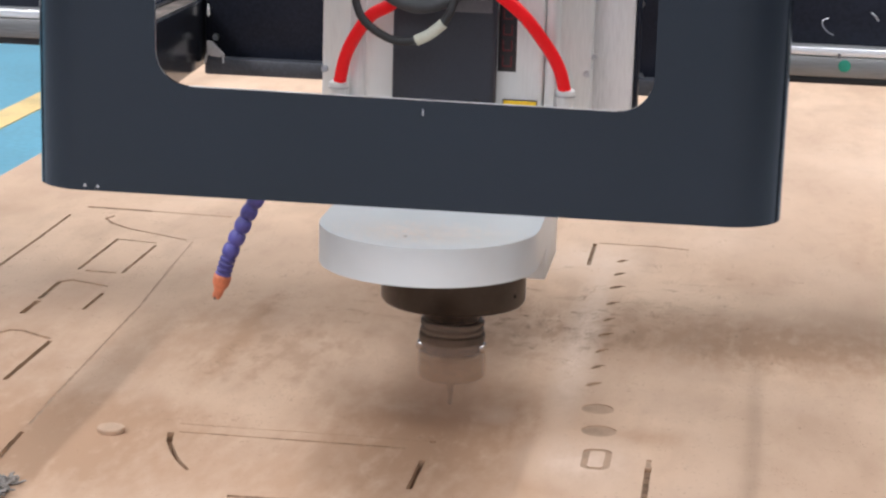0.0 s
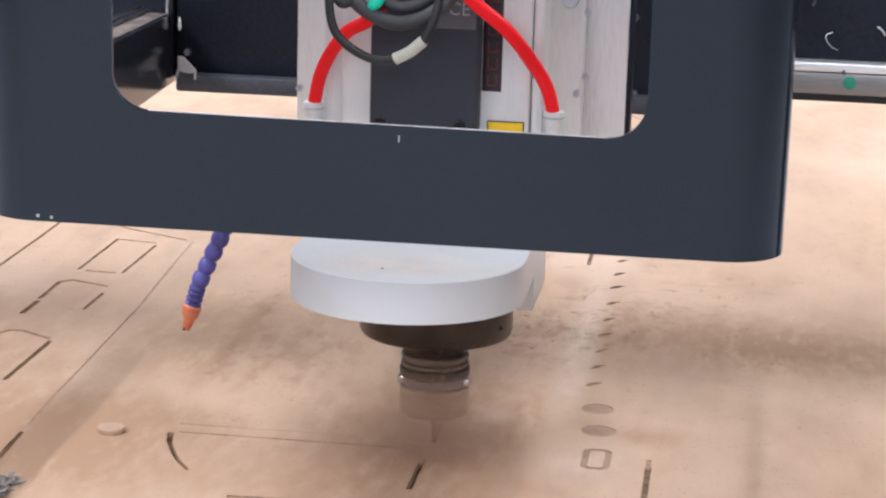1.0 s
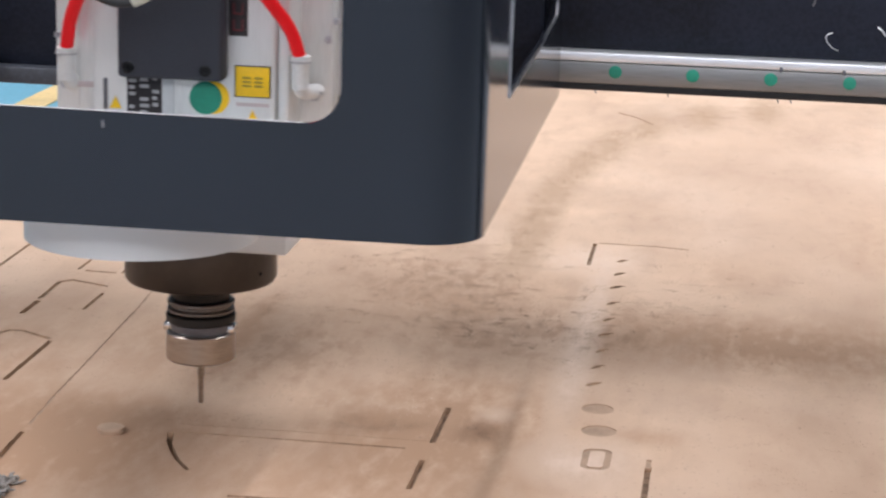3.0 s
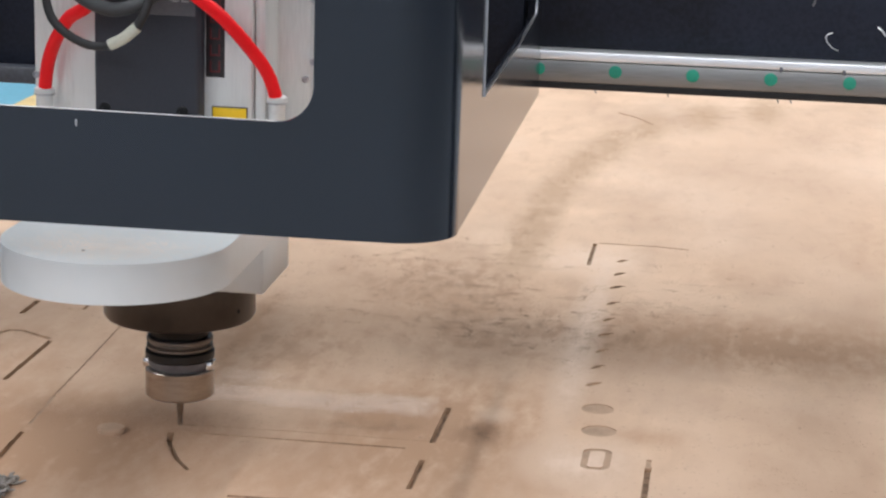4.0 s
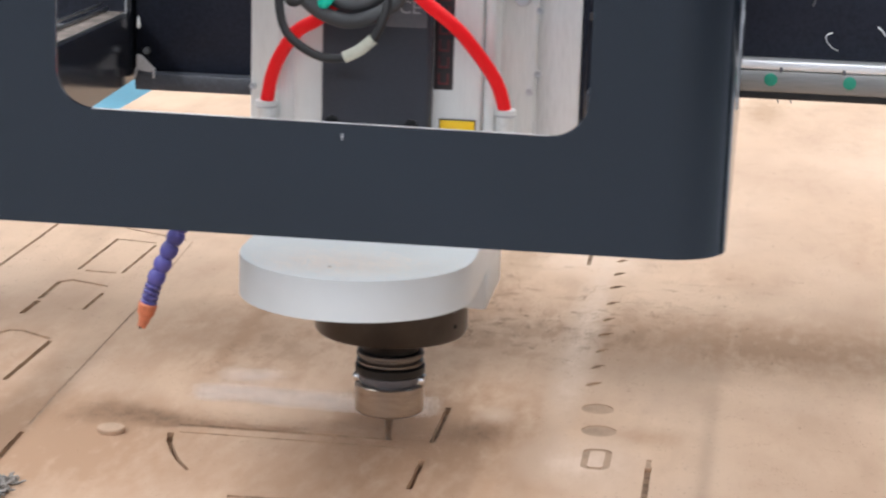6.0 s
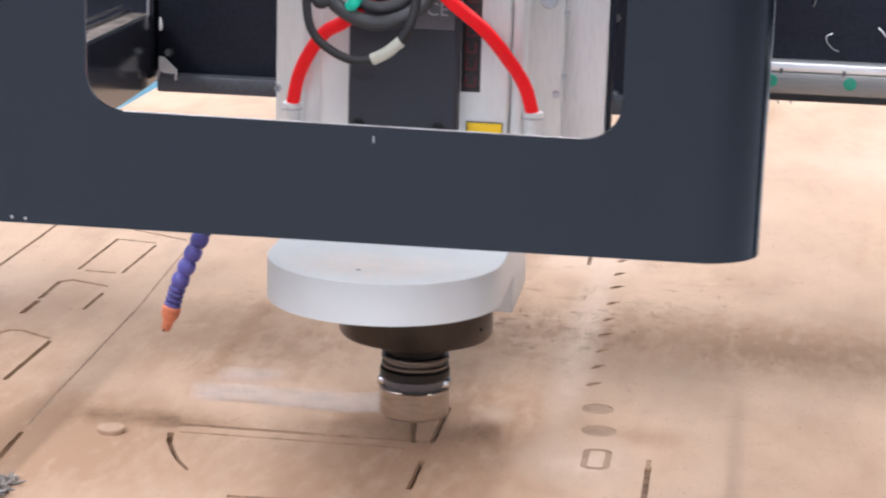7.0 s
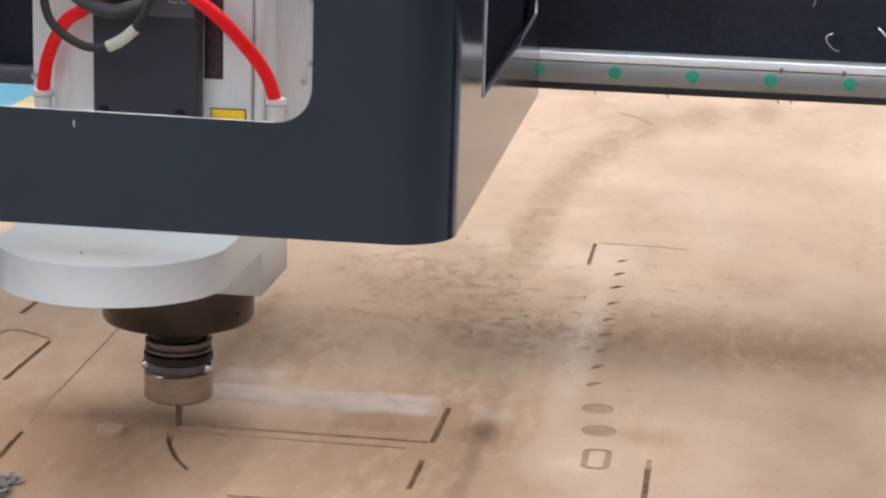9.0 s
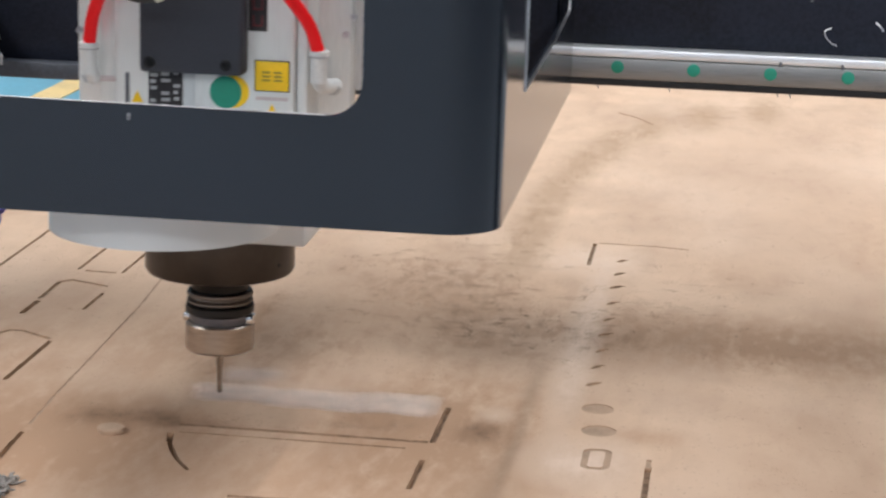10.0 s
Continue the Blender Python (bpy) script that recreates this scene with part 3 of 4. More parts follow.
def gusset():
    """A small triangular plate with two bent feet in the corner behind the window."""
    bm = bmesh.new()
    for prof in ([(-0.2335, 0.2590), (-0.2295, 0.2585), (-0.2185, 0.2478), (-0.2225, 0.2455), (-0.2290, 0.2462), (-0.2335, 0.2475)],
                 [(-0.2345, 0.2480), (-0.2325, 0.2480), (-0.2345, 0.2405), (-0.2360, 0.2405)], [(-0.2205, 0.2470), (-0.2188, 0.2470), (-0.2192, 0.2405), (-0.2205, 0.2405)]):
        a = [bm.verts.new((x, 0.1500, z)) for x, z in prof]
        b = [bm.verts.new((x, 0.1530, z)) for x, z in prof]
        bm.faces.new(a)
        bm.faces.new(b)
        for i in range(len(prof)):
            j = (i + 1) % len(prof)
            bm.faces.new((a[i], a[j], b[j], b[i]))
    return bm


def carriage():
    c = empty("carriage_cover")
    tagged(c, "black painted sheet steel cover of the router carriage with window", "machine cover")
    part("front_cover", cover_front(), M["black"], c, "satin black bent steel front with an open window", angle=50)
    part("side_plate", side_plate(1), M["black_gloss"], c, "glossy black side plate", smooth=False)
    part("side_plate", side_plate(-1), M["black_gloss"], c, "glossy black side plate", smooth=False)
    # thin bright tube stands for the light on the window's lower edge
    part("window_edge_glint", tube([(WX0 + 0.022, CY + 0.0003, WZ0 - 0.0001), (WX1 - 0.022, CY + 0.0003, WZ0 - 0.0021)], 0.0004, 8, 1), M["screw"], c, "bright line along the lit bare sheet edge")
    part("back_plate", rbox(CX0 + 0.002, RAIL_Y - 0.030, 0.2370, CX1 - 0.006, RAIL_Y - 0.006, CTOP, 0.003), M["beam"], c)
    part("lower_bar", rbox(CX0 + 0.006, RAIL_Y - 0.046, 0.2300, CX1 - 0.006, RAIL_Y - 0.0305, 0.2440, 0.002), M["frame_steel"], c)
    # chips and scratches in the paint
    part("paint_chip", rbox(0.0150, CY - 0.0005, 0.2808, 0.0160, CY + 0.001, 0.2850, 0.0004), M["label_grey"], c)
    for x, z in ((-0.2034, 0.2233), (-0.1950, 0.2228)):
        part("paint_chip", rbox(x - 0.0009, CY - 0.0005, z, x + 0.0009, CY + 0.001, z + 0.0018, 0.0003), M["label_grey"], c)
    # bolts in the corner behind the window
    part("bolt", disc_y(-0.2300, 0.1695, 0.2600, 0.0032, 0.004, 6), M["screw"], c)
    for x, z in ((0.1280, 0.3039), (0.1295, 0.2440)):
        part("bolt", disc_y(x, RAIL_Y - 0.0302, z, 0.0034, 0.004, 6), M["screw"], c)
    part("paint_drip", lathe([(0, 0.2770), (0.0013, 0.2780), (0.0018, 0.2805), (0.0010, 0.2855), (0, 0.2890)], -0.2365, 0.1670, 12), M["white_plastic"], c)
    part("bracket", gusset(), M["label_grey"], c, "dusty triangular metal corner bracket", smooth=False)
    rnd = random.Random(8)
    for k in range(9):
        x, z, q = rnd.uniform(0.150, 0.185), rnd.choice((0.2445, 0.262, 0.288)) + rnd.uniform(0, 0.012), rnd.uniform(0.0007, 0.0018)
        part("dust_clump", lathe([(0, -q * 0.5), (q, -q * 0.3), (q * 1.2, 0), (q * 0.7, q * 0.7), (0, q * 0.9)], seg=7, m=Matrix.Translation((x, RAIL_Y - 0.0305, z))), M["label_grey"], c)
    # dust-caked cable ledge along the far side plate, with two bright rods at its outer edge
    part("cable_ledge", rbox(CX0 - 0.0290, HOLE_Y + 0.004, 0.2835, CX0 - 0.0050, RAIL_Y - 0.010, 0.2878, 0.001), M["dusty_steel"], c, "cable ledge caked with wood dust")
    for dx, dz in ((0.0270, 0.2895), (0.0325, 0.2925)):
        part("ledge_rod", tube([(CX0 - dx, HOLE_Y + 0.004, dz), (CX0 - dx, 0.02, dz), (CX0 - dx, RAIL_Y - 0.010, dz)], 0.0013, 8, 1), M["screw"], c)
    # bare cut edges of the side openings, drawn bright where they catch light
    for sx in (CX1 + 0.0012, CX0 - 0.0012):
        k = 1 if sx > 0 else -1
        e = 0.0 if k > 0 else 1.0
        part("cut_edge", tube([(sx, HOLE_Y, 0.580), (sx, HOLE_Y, 0.330), (sx, HOLE_Y, 0.2890), (sx + k * 0.0015, 0.05, 0.2965 - 0.0070 * e), (sx + k * 0.0025, 0.164, 0.3045 - 0.0145 * e), (sx + k * 0.0025, 0.167, 0.315), (sx + k * 0.0025, 0.167, 0.58)], 0.0011, 8, 1), M["screw"], c, "bright line along the lit bare sheet edge")
    return c


CARRIAGE = carriage()


# ---- spindle unit: rides up and down in the carriage ----
AX, AY = 0.0, 0.0095     # cutter axis; all heights below are for the lowered spindle
NB = 0.0225              # lower face of the collet nut


def stadium(x0, x1, yfront, yback, n=28):
    """Plan of the white hood carrier: half-round towards the front, straight sides behind."""
    r = (x1 - x0) / 2
    cx, cy = (x0 + x1) / 2, yfront + r
    pts = [(cx + r * math.cos(math.pi + math.pi * k / n), cy + r * math.sin(math.pi + math.pi * k / n)) for k in range(n + 1)]
    return pts + [(x1, yback), (x0, yback)]


def spindle():
    s = empty("spindle_unit")
    tagged(s, "grey aluminium milling spindle with white hood carrier and cutter", "spindle")
    z = NB
    part("cutter", lathe([(0, z - 0.0345), (0.0016, z - 0.0345), (0.0019, z - 0.033), (0.0019, z - 0.014), (0.0026, z - 0.012), (0.0026, z + 0.002), (0, z + 0.002)], AX, AY, 16), M["steel"], s, "slim steel end mill")
    part("collet_nut", lathe([(0, z), (0.017, z), (0.0175, z + 0.001), (0.0240, z + 0.0008), (0.0258, z + 0.0024), (0.0258, z + 0.0215), (0.0248, z + 0.0226), (0, z + 0.0226)], AX, AY, 64), M["steel"], s, "brushed steel collet nut")
    part("collar", lathe([(0, z + 0.0226), (0.0222, z + 0.0226), (0.0240, z + 0.0262), (0.0240, z + 0.0296), (0, z + 0.0296)], AX, AY, 64), M["grey_plate"], s)
    for a in (-1, 1):
        part("drive_notch", rbox(AX + a * 0.0235 - 0.0035, AY - 0.008, z + 0.0226, AX + a * 0.0235 + 0.0035, AY + 0.006, z + 0.0290, 0.0015), M["steel_bright"], s, "bright worn drive notch")
    part("dark_ring", lathe([(0, z + 0.0298), (0.0245, z + 0.0298), (0.0260, z + 0.0312), (0.0260, z + 0.0362), (0.0240, z + 0.0378), (0, z + 0.0378)], AX, AY, 64), M["ring_black"], s)
    part("holder_flange", lathe([(0, z + 0.0380), (0.0240, z + 0.0380), (0.0250, z + 0.0390), (0.0250, z + 0.0405), (0.0228, z + 0.0420), (0.0228, z + 0.0432), (0.0250, z + 0.0446), (0.0250, z + 0.0466), (0.0240, z + 0.0476), (0, z + 0.0476)], AX, AY, 64), M["holder_steel"], s, "grooved steel tool holder flange")
    part("neck", lathe([(0, z + 0.0478), (0.0215, z + 0.0478), (0.0222, z + 0.0540), (0.0270, z + 0.0590), (0.0270, z + 0.064), (0, z + 0.064)], AX, AY, 64), M["ring_black"], s)
    part("nose_cap", lathe([(0, z + 0.0622), (0.0510, z + 0.0622), (0.0548, z + 0.0634), (0.0565, z + 0.0662), (0.0565, z + 0.0972), (0, z + 0.0972)], AX, AY, 72), M["dark_steel"], s, "blackened round spindle nose")
    for a in (-26,):
        part("nose_screw", disc_y(AX + 0.0562 * math.cos(radians(a)), AY + 0.0562 * math.sin(radians(a)), z + 0.075, 0.0016, 0.001, 10), M["screw_black"], s)
    # white hood carrier
    carrier = part("hood_carrier", prism(stadium(-0.0745, 0.0780, -0.2420, 0.030), 0.1585, 0.1850, 0.0012), M["white"], s, "white painted half-round hood carrier", angle=30)
    part("screw_hole", lathe([(0, 0.1852), (0.0011, 0.1852), (0.0011, 0.1848), (0, 0.1848)], -0.0085, -0.2080, 12), M["rubber"], carrier)
    rnd = random.Random(9)
    bm = bmesh.new()
    for k in range(7000):
        x, y = rnd.gauss(0.0, 0.034), rnd.gauss(-0.196, 0.020)
        if math.hypot(x - 0.00175, y + 0.1657) < 0.073:
            q, a = rnd.uniform(0.0003, 0.0006), rnd.uniform(0, 6.28)
            bm.faces.new([bm.verts.new((x + q * math.cos(a + 2.094 * i), y + q * math.sin(a + 2.094 * i), 0.18515)) for i in range(3)])
    part("dust_film", bm, M["pale_dust"], carrier, "thin beige wood dust", smooth=False)
    part("carrier_block", rbox(-0.070, -0.0483, 0.1200, 0.0735, 0.038, 0.1583, 0.002), M["white"], s)
    # spindle body
    F = -0.055
    body = part("spindle_body", rbox(-0.0655, F, 0.160, 0.0662, 0.075, 0.62, 0.004), M["alu"], s, "pale anodised square spindle body")
    part("corner_rib", rbox(-0.0800, F + 0.012, 0.190, -0.0660, 0.02, 0.62, 0.003), M["alu"], s)
    part("corner_rib", rbox(0.0667, F + 0.004, 0.190, 0.0747, 0.02, 0.62, 0.002), M["alu"], s)
    part("mount_plate", rbox(-0.1060, -0.012, 0.188, 0.0985, 0.012, 0.62, 0.003), M["alu"], s, "milled aluminium mounting plate")
    part("slide_plate", rbox(0.0975, 0.004, 0.2280, 0.1285, 0.040, 0.62, 0.002), M["alu_dull"], s, "grey aluminium slide plate")
    part("slide_edge", rbox(0.1288, 0.010, 0.2150, 0.1320, 0.036, 0.62, 0.001), M["beam"], s)
    part("slide_block", rbox(0.1040, 0.014, 0.2140, 0.1120, 0.036, 0.2279, 0.001), M["grey_plate"], s)
    part("slide_nut", lathe([(0, 0.2235), (0.006, 0.2235), (0.006, 0.2279), (0, 0.2279)], 0.1195, 0.024, 6), M["rubber"], s)
    for x, y, zz in ((0.0950, -0.012, 0.2710), (0.1005, -0.012, 0.2842), (0.1005, -0.012, 0.3284), (-0.1035, -0.012, 0.2655), (0.0880, -0.012, 0.337)):
        part("screw", disc_y(x, y, zz, 0.0060 if x == 0.0880 else 0.0026, 0.004, 16, 0.0014), M["screw"], s)
    # terminal box with screws and name plate
    box = part("terminal_box", rbox(-0.0425, -0.072, 0.2460, 0.0325, F + 0.001, 0.62, 0.0035, 3), M["grey_box"], s, "dark grey moulded terminal box")
    for x in (-0.0345, 0.0205):
        part("box_screw", disc_y(x, -0.0718, 0.2535, 0.0042, 0.0012, 20, 0.0022), M["screw_black"], box)
    plate = part("name_plate", rbox(-0.004, -0.0730, 0.3205, 0.0295, -0.0717, 0.350, 0.0004), M["grey_plate"], box, "small grey rating plate")
    font = bpy.data.curves.new("mark", "FONT")
    font.body, font.size, font.extrude, font.align_x = "CE", 0.0125, 0.0002, "CENTER"
    fo = new("approval_mark", font)
    fo.data.materials.append(M["label_grey"])
    fo.parent = plate
    fo.matrix_basis = pose(0.0180, -0.0734, 0.3300, 90, 0, 0)
    # cable gland and cable
    part("thick_cable", tube([(-0.055, -0.090, 0.420), (-0.0570, -0.098, 0.365), (-0.0480, -0.102, 0.3400), (-0.0200, -0.104, 0.3268), (0.0080, -0.102, 0.3365), (0.0190, -0.098, 0.358), (0.0200, -0.090, 0.42)], 0.0050, 18), M["cable_grey"], s, "thick dark grey power cable loop")
    part("inner_cable", tube([(-0.047, -0.086, 0.420), (-0.0480, -0.094, 0.372), (-0.0400, -0.097, 0.3490), (-0.0185, -0.099, 0.3365), (0.0030, -0.097, 0.3450), (0.0110, -0.094, 0.362), (0.0120, -0.086, 0.42)], 0.0042, 16), M["cable_grey"], s, "dark grey signal cable lying in the loop")
    cab = part("cable", tube([(-0.060, -0.100, 0.375), (-0.0645, -0.108, 0.345), (-0.0590, -0.110, 0.3190), (-0.0380, -0.110, 0.3040), (-0.0180, -0.110, 0.3040), (-0.002, -0.110, 0.3150), (0.0070, -0.108, 0.334), (0.0085, -0.100, 0.36)], 0.0030, 12), M["rubber"], s, "black looped cable with a pale tag")
    part("cable_tag", tube([(-0.0195, -0.110, 0.3036), (-0.010, -0.1103, 0.3085), (-0.0005, -0.110, 0.3165)], 0.0040, 12, 6), M["cable_tag"], cab, "pale marking sleeve")
    part("cable_tie", tube([(-0.0375, -0.1030, 0.3375), (-0.0345, -0.1060, 0.3385), (-0.0315, -0.1050, 0.3425), (-0.0290, -0.1010, 0.3480)], lambda k: 0.0030 + 0.0012 * math.sin(3.1 * k), 10, 5), M["teal"], s, "bright teal cable tie")
    part("cable_clip", tube([(-0.062, -0.104, 0.345), (-0.056, -0.106, 0.3385), (-0.049, -0.104, 0.341)], 0.0035, 10, 6), M["rubber"], s)
    # air tubes and elbows
    for pts, top, low in (([(-0.012, -0.086, 0.356), (-0.0250, -0.090, 0.3440), (-0.0400, -0.094, 0.3270), (-0.0560, -0.084, 0.3170), (-0.0690, -0.072, 0.3010), (-0.0790, -0.060, 0.2830), (-0.0845, -0.052, 0.2630)], (-0.0855, -0.050, 0.2620), (-0.0930, -0.018, 0.2345)),
                          ([(0.012, -0.100, 0.365), (0.0290, -0.098, 0.3440), (0.0530, -0.090, 0.3230), (0.0700, -0.072, 0.2980), (0.0782, -0.060, 0.2810), (0.0822, -0.052, 0.2640)], (0.0825, -0.050, 0.2640), (0.0885, -0.018, 0.2345))):
        part("air_tube", tube(pts, 0.0047, 16), M["red"], s, "bright red pneumatic tube")
        x, y, zt = top
        fit = part("elbow_fitting", lathe([(0, zt - 0.023), (0.0056, zt - 0.023), (0.0060, zt - 0.005), (0.0072, zt - 0.0035), (0.0072, zt), (0.0050, zt + 0.0012), (0, zt + 0.0012)], x, y, 24), M["white_plastic"], s, "white plastic push-in elbow")
        part("fitting_foot", tube([(x, y, zt - 0.018), (x + 0.001, y + 0.008, zt - 0.026), (low[0], low[1], low[2])], 0.0056, 14, 6), M["white_plastic"], fit)
        part("fitting_thread", disc_y(low[0] - 0.0005, low[1] - 0.0040, low[2] - 0.0008, 0.0056, 0.0060, 6, 0.0024), M["screw"], fit)
        part("release_ring", lathe([(0.0064, zt - 0.0046), (0.0076, zt - 0.0046), (0.0076, zt - 0.0036), (0.0064, zt - 0.0036), (0.0064, zt - 0.0046)], x, y, 24), M["label_grey"], fit)
    part("tape_mark", rbox(-0.0855, -0.0445, 0.2335, -0.0660, -0.0425, 0.2375, 0.0005), M["pale_print"], s)
    # stickers and plates on the body
    lab = part("warning_label", rbox(0.0372, F - 0.0008, 0.2338, 0.0628, F + 0.0002, 0.2562, 0.0002), M["label_black"], body, "yellow warning label with black frame")
    part("label_face", rbox(0.0380, F - 0.0012, 0.2346, 0.0620, F - 0.0006, 0.2554, 0.0001), M["yellow"], lab)
    for x in (0.0430, 0.0515):
        for k in range(3):
            part("print_bar", rbox(x, F - 0.0015, 0.2412 + 0.0028 * k, x + 0.0058, F - 0.0011, 0.2428 + 0.0028 * k, 0), M["label_print"], lab)
    part("pale_line", rbox(0.0385, F - 0.0006, 0.2275, 0.0615, F + 0.0002, 0.2300, 0), M["pale_print"], body)
    part("round_sticker", disc_y(0.0218, F + 0.0002, 0.2325, 0.0116, 0.0006, 32), M["yellow"], body, "round yellow sticker edge")
    part("round_sticker", disc_y(0.0165, F - 0.0004, 0.2320, 0.0116, 0.0010, 32), M["green"], body, "round green sticker")
    for x, zz in ((-0.0485, 0.2215), (0.0500, 0.2165)):
        bm = bmesh.new()
        v = [bm.verts.new(p) for p in ((x - 0.0042, F - 0.0006, zz), (x + 0.0042, F - 0.0006, zz), (x, F - 0.0006, zz + 0.0085))]
        w = [bm.verts.new(p.co + Vector((0, 0.0008, 0))) for p in v]
        bm.faces.new(v), bm.faces.new(w)
        for i in range(3):
            bm.faces.new((v[i], v[(i + 1) % 3], w[(i + 1) % 3], w[i]))
        part("warning_triangle", bm, M["yellow"], body, smooth=False)
    spec = part("data_plate", rbox(-0.0400, F - 0.0009, 0.2110, -0.0150, F + 0.0002, 0.2460, 0.0002), M["label_black"], body, "black data plate with pale print")
    for k in range(7):
        for c, (xa, wa) in enumerate(((-0.0385, 0.0055), (-0.0305, 0.0065), (-0.0215, 0.0048))):
            if (k * 3 + c) % 4 != 1:
                part("print_bar", rbox(xa, F - 0.0012, 0.2130 + 0.0046 * k + 0.001 * c, xa + wa - 0.0008 * ((k + c) % 3), F - 0.0008, 0.2155 + 0.0046 * k + 0.001 * c, 0), M["label_grey"], spec)
    part("pale_bar", rbox(-0.0145, F - 0.0014, 0.200, -0.0060, F + 0.0002, 0.2460, 0.0004), M["white"], body)
    part("slot", rbox(-0.0575, F - 0.0004, 0.2200, -0.0540, F + 0.0010, 0.2430, 0.0012), M["grey_plate"], body)
    tag = part("model_plate", rbox(0.0328, F - 0.0009, 0.2765, 0.0462, F + 0.0002, 0.360, 0.0002), M["label_black"], body, "tall black plate with dark red print")
    for k in range(6):
        zz = 0.2800 + 0.0115 * k
        part("print_bar", rbox(0.0358, F - 0.0012, zz, 0.0432, F - 0.0008, zz + 0.0012, 0), M["label_red"], tag)
        part("print_bar", rbox(0.0358, F - 0.0012, zz + 0.0012, 0.0370, F - 0.0008, zz + 0.0080, 0), M["label_red"], tag)
        part("print_bar", rbox(0.0420, F - 0.0012, zz + 0.0012, 0.0432, F - 0.0008, zz + 0.0080, 0), M["label_red"], tag)
    # blue jointed air hose with an orange nozzle
    path = curve_points([(-0.1895, 0.0, 0.0790), (-0.1850, 0.0, 0.0960), (-0.1795, 0.001, 0.1150), (-0.1715, 0.003, 0.1330), (-0.1630, 0.006, 0.1520), (-0.1500, 0.008, 0.171), (-0.1180, 0.010, 0.188)], 12)
    cum = [0.0]
    for a, b in zip(path, path[1:]):
        cum.append(cum[-1] + (b - a).length)

    def along(d):
        d = min(max(d, 0), cum[-1])
        for i in range(len(path) - 1):
            if cum[i + 1] >= d:
                f = (d - cum[i]) / (cum[i + 1] - cum[i] + 1e-9)
                return path[i].lerp(path[i + 1], f)
        return path[-1]
    hose = part("air_hose", tube([along(0.012), along(0.05), along(0.09), along(cum[-1])], 0.0042, 12), M["blue"], s, "blue jointed plastic coolant hose")
    d, k = 0.0165, 0
    while d < cum[-1] - 0.004:
        step = 0.0042 if k < 4 else 0.0112
        a, b = along(d), along(d + step)
        dirn = (b - a).normalized()
        m = Matrix.Translation(a) @ dirn.to_track_quat("Z", "Y").to_matrix().to_4x4()
        if k < 4:
            prof = [(0, 0), (0.0060, 0.0004), (0.0064, 0.0026), (0.0056, 0.0036), (0, 0.0036)]
        else:
            prof = [(0, 0), (0.0052, 0.0), (0.0064, 0.0024), (0.0068, 0.0050), (0.0065, 0.0078), (0.0054, 0.0102), (0, 0.0104)]
        part("segment", lathe(prof, seg=20, m=m), M["blue"], hose)
        d, k = d + step, k + 1
    a, b = along(0), along(0.018)
    m = Matrix.Translation(a) @ (b - a).to_track_quat("Z", "Y").to_matrix().to_4x4()
    part("nozzle", lathe([(0, 0.006), (0.0044, 0.006), (0.0066, 0.010), (0.0072, 0.0165), (0.0060, 0.018), (0, 0.018)], seg=20, m=m), M["orange"], hose, "worn orange plastic nozzle")
    e = along(0.0075)
    tip = part("nozzle_tip", tube([e, e + Vector((-0.0010, 0, -0.0045)), e + Vector((-0.0030, -0.0005, -0.0090))], lambda k: 0.0046 - 0.0014 * k, 14, 5), M["orange"], hose)
    part("bore", disc_y(e.x - 0.0031, e.y - 0.0034, e.z - 0.0086, 0.0010, 0.0010, 12), M["rubber"], tip)
    # the body sits a little beside the nose
    nose = ("cutter", "collet_nut", "collar", "drive_notch", "dark_ring", "holder_flange", "neck", "nose_cap", "nose_screw")
    for o in s.children:
        if o.name.split(".")[0] not in nose:
            o.location.x = 0.0031
    return s


SPINDLE = spindle()


# ---- small things on the board ----
def loose():
    bm = lathe([(0, 0.0), (0.0098, 0.0), (0.0104, 0.0030), (0.0098, 0.0040), (0, 0.0040)], -0.0453, -0.0200, 28)
    tagged(put("mdf_plug", bm, M["plug"]), "small round fibreboard plug standing on the dusty board", "offcut")
    # a tuft of grey shavings
    rnd = random.Random(5)
    bm = bmesh.new()
    for i in range(150):
        x, y = -0.108 + rnd.uniform(0, 0.032), -0.186 + rnd.uniform(0, 0.046)
        h = rnd.uniform(0.004, 0.017) * (1.0 if x < -0.094 else 0.45)
        dx, dy = rnd.uniform(-0.009, 0.009), rnd.uniform(-0.007, 0.007)
        bend = rnd.uniform(-0.004, 0.004)
        tube([(x, y, 0.0006), (x + dx * 0.3 + bend, y + dy * 0.4, h * 0.55), (x + dx, y + dy, h)], lambda t: 0.0011 * (1 - 0.6 * t) + 0.0003, 5, 4, bm=bm)
    tagged(put("shavings_tuft", bm, M["bag"]), "tuft of grey plastic shavings lying on the board", "shavings", kind="stuff")


loose()


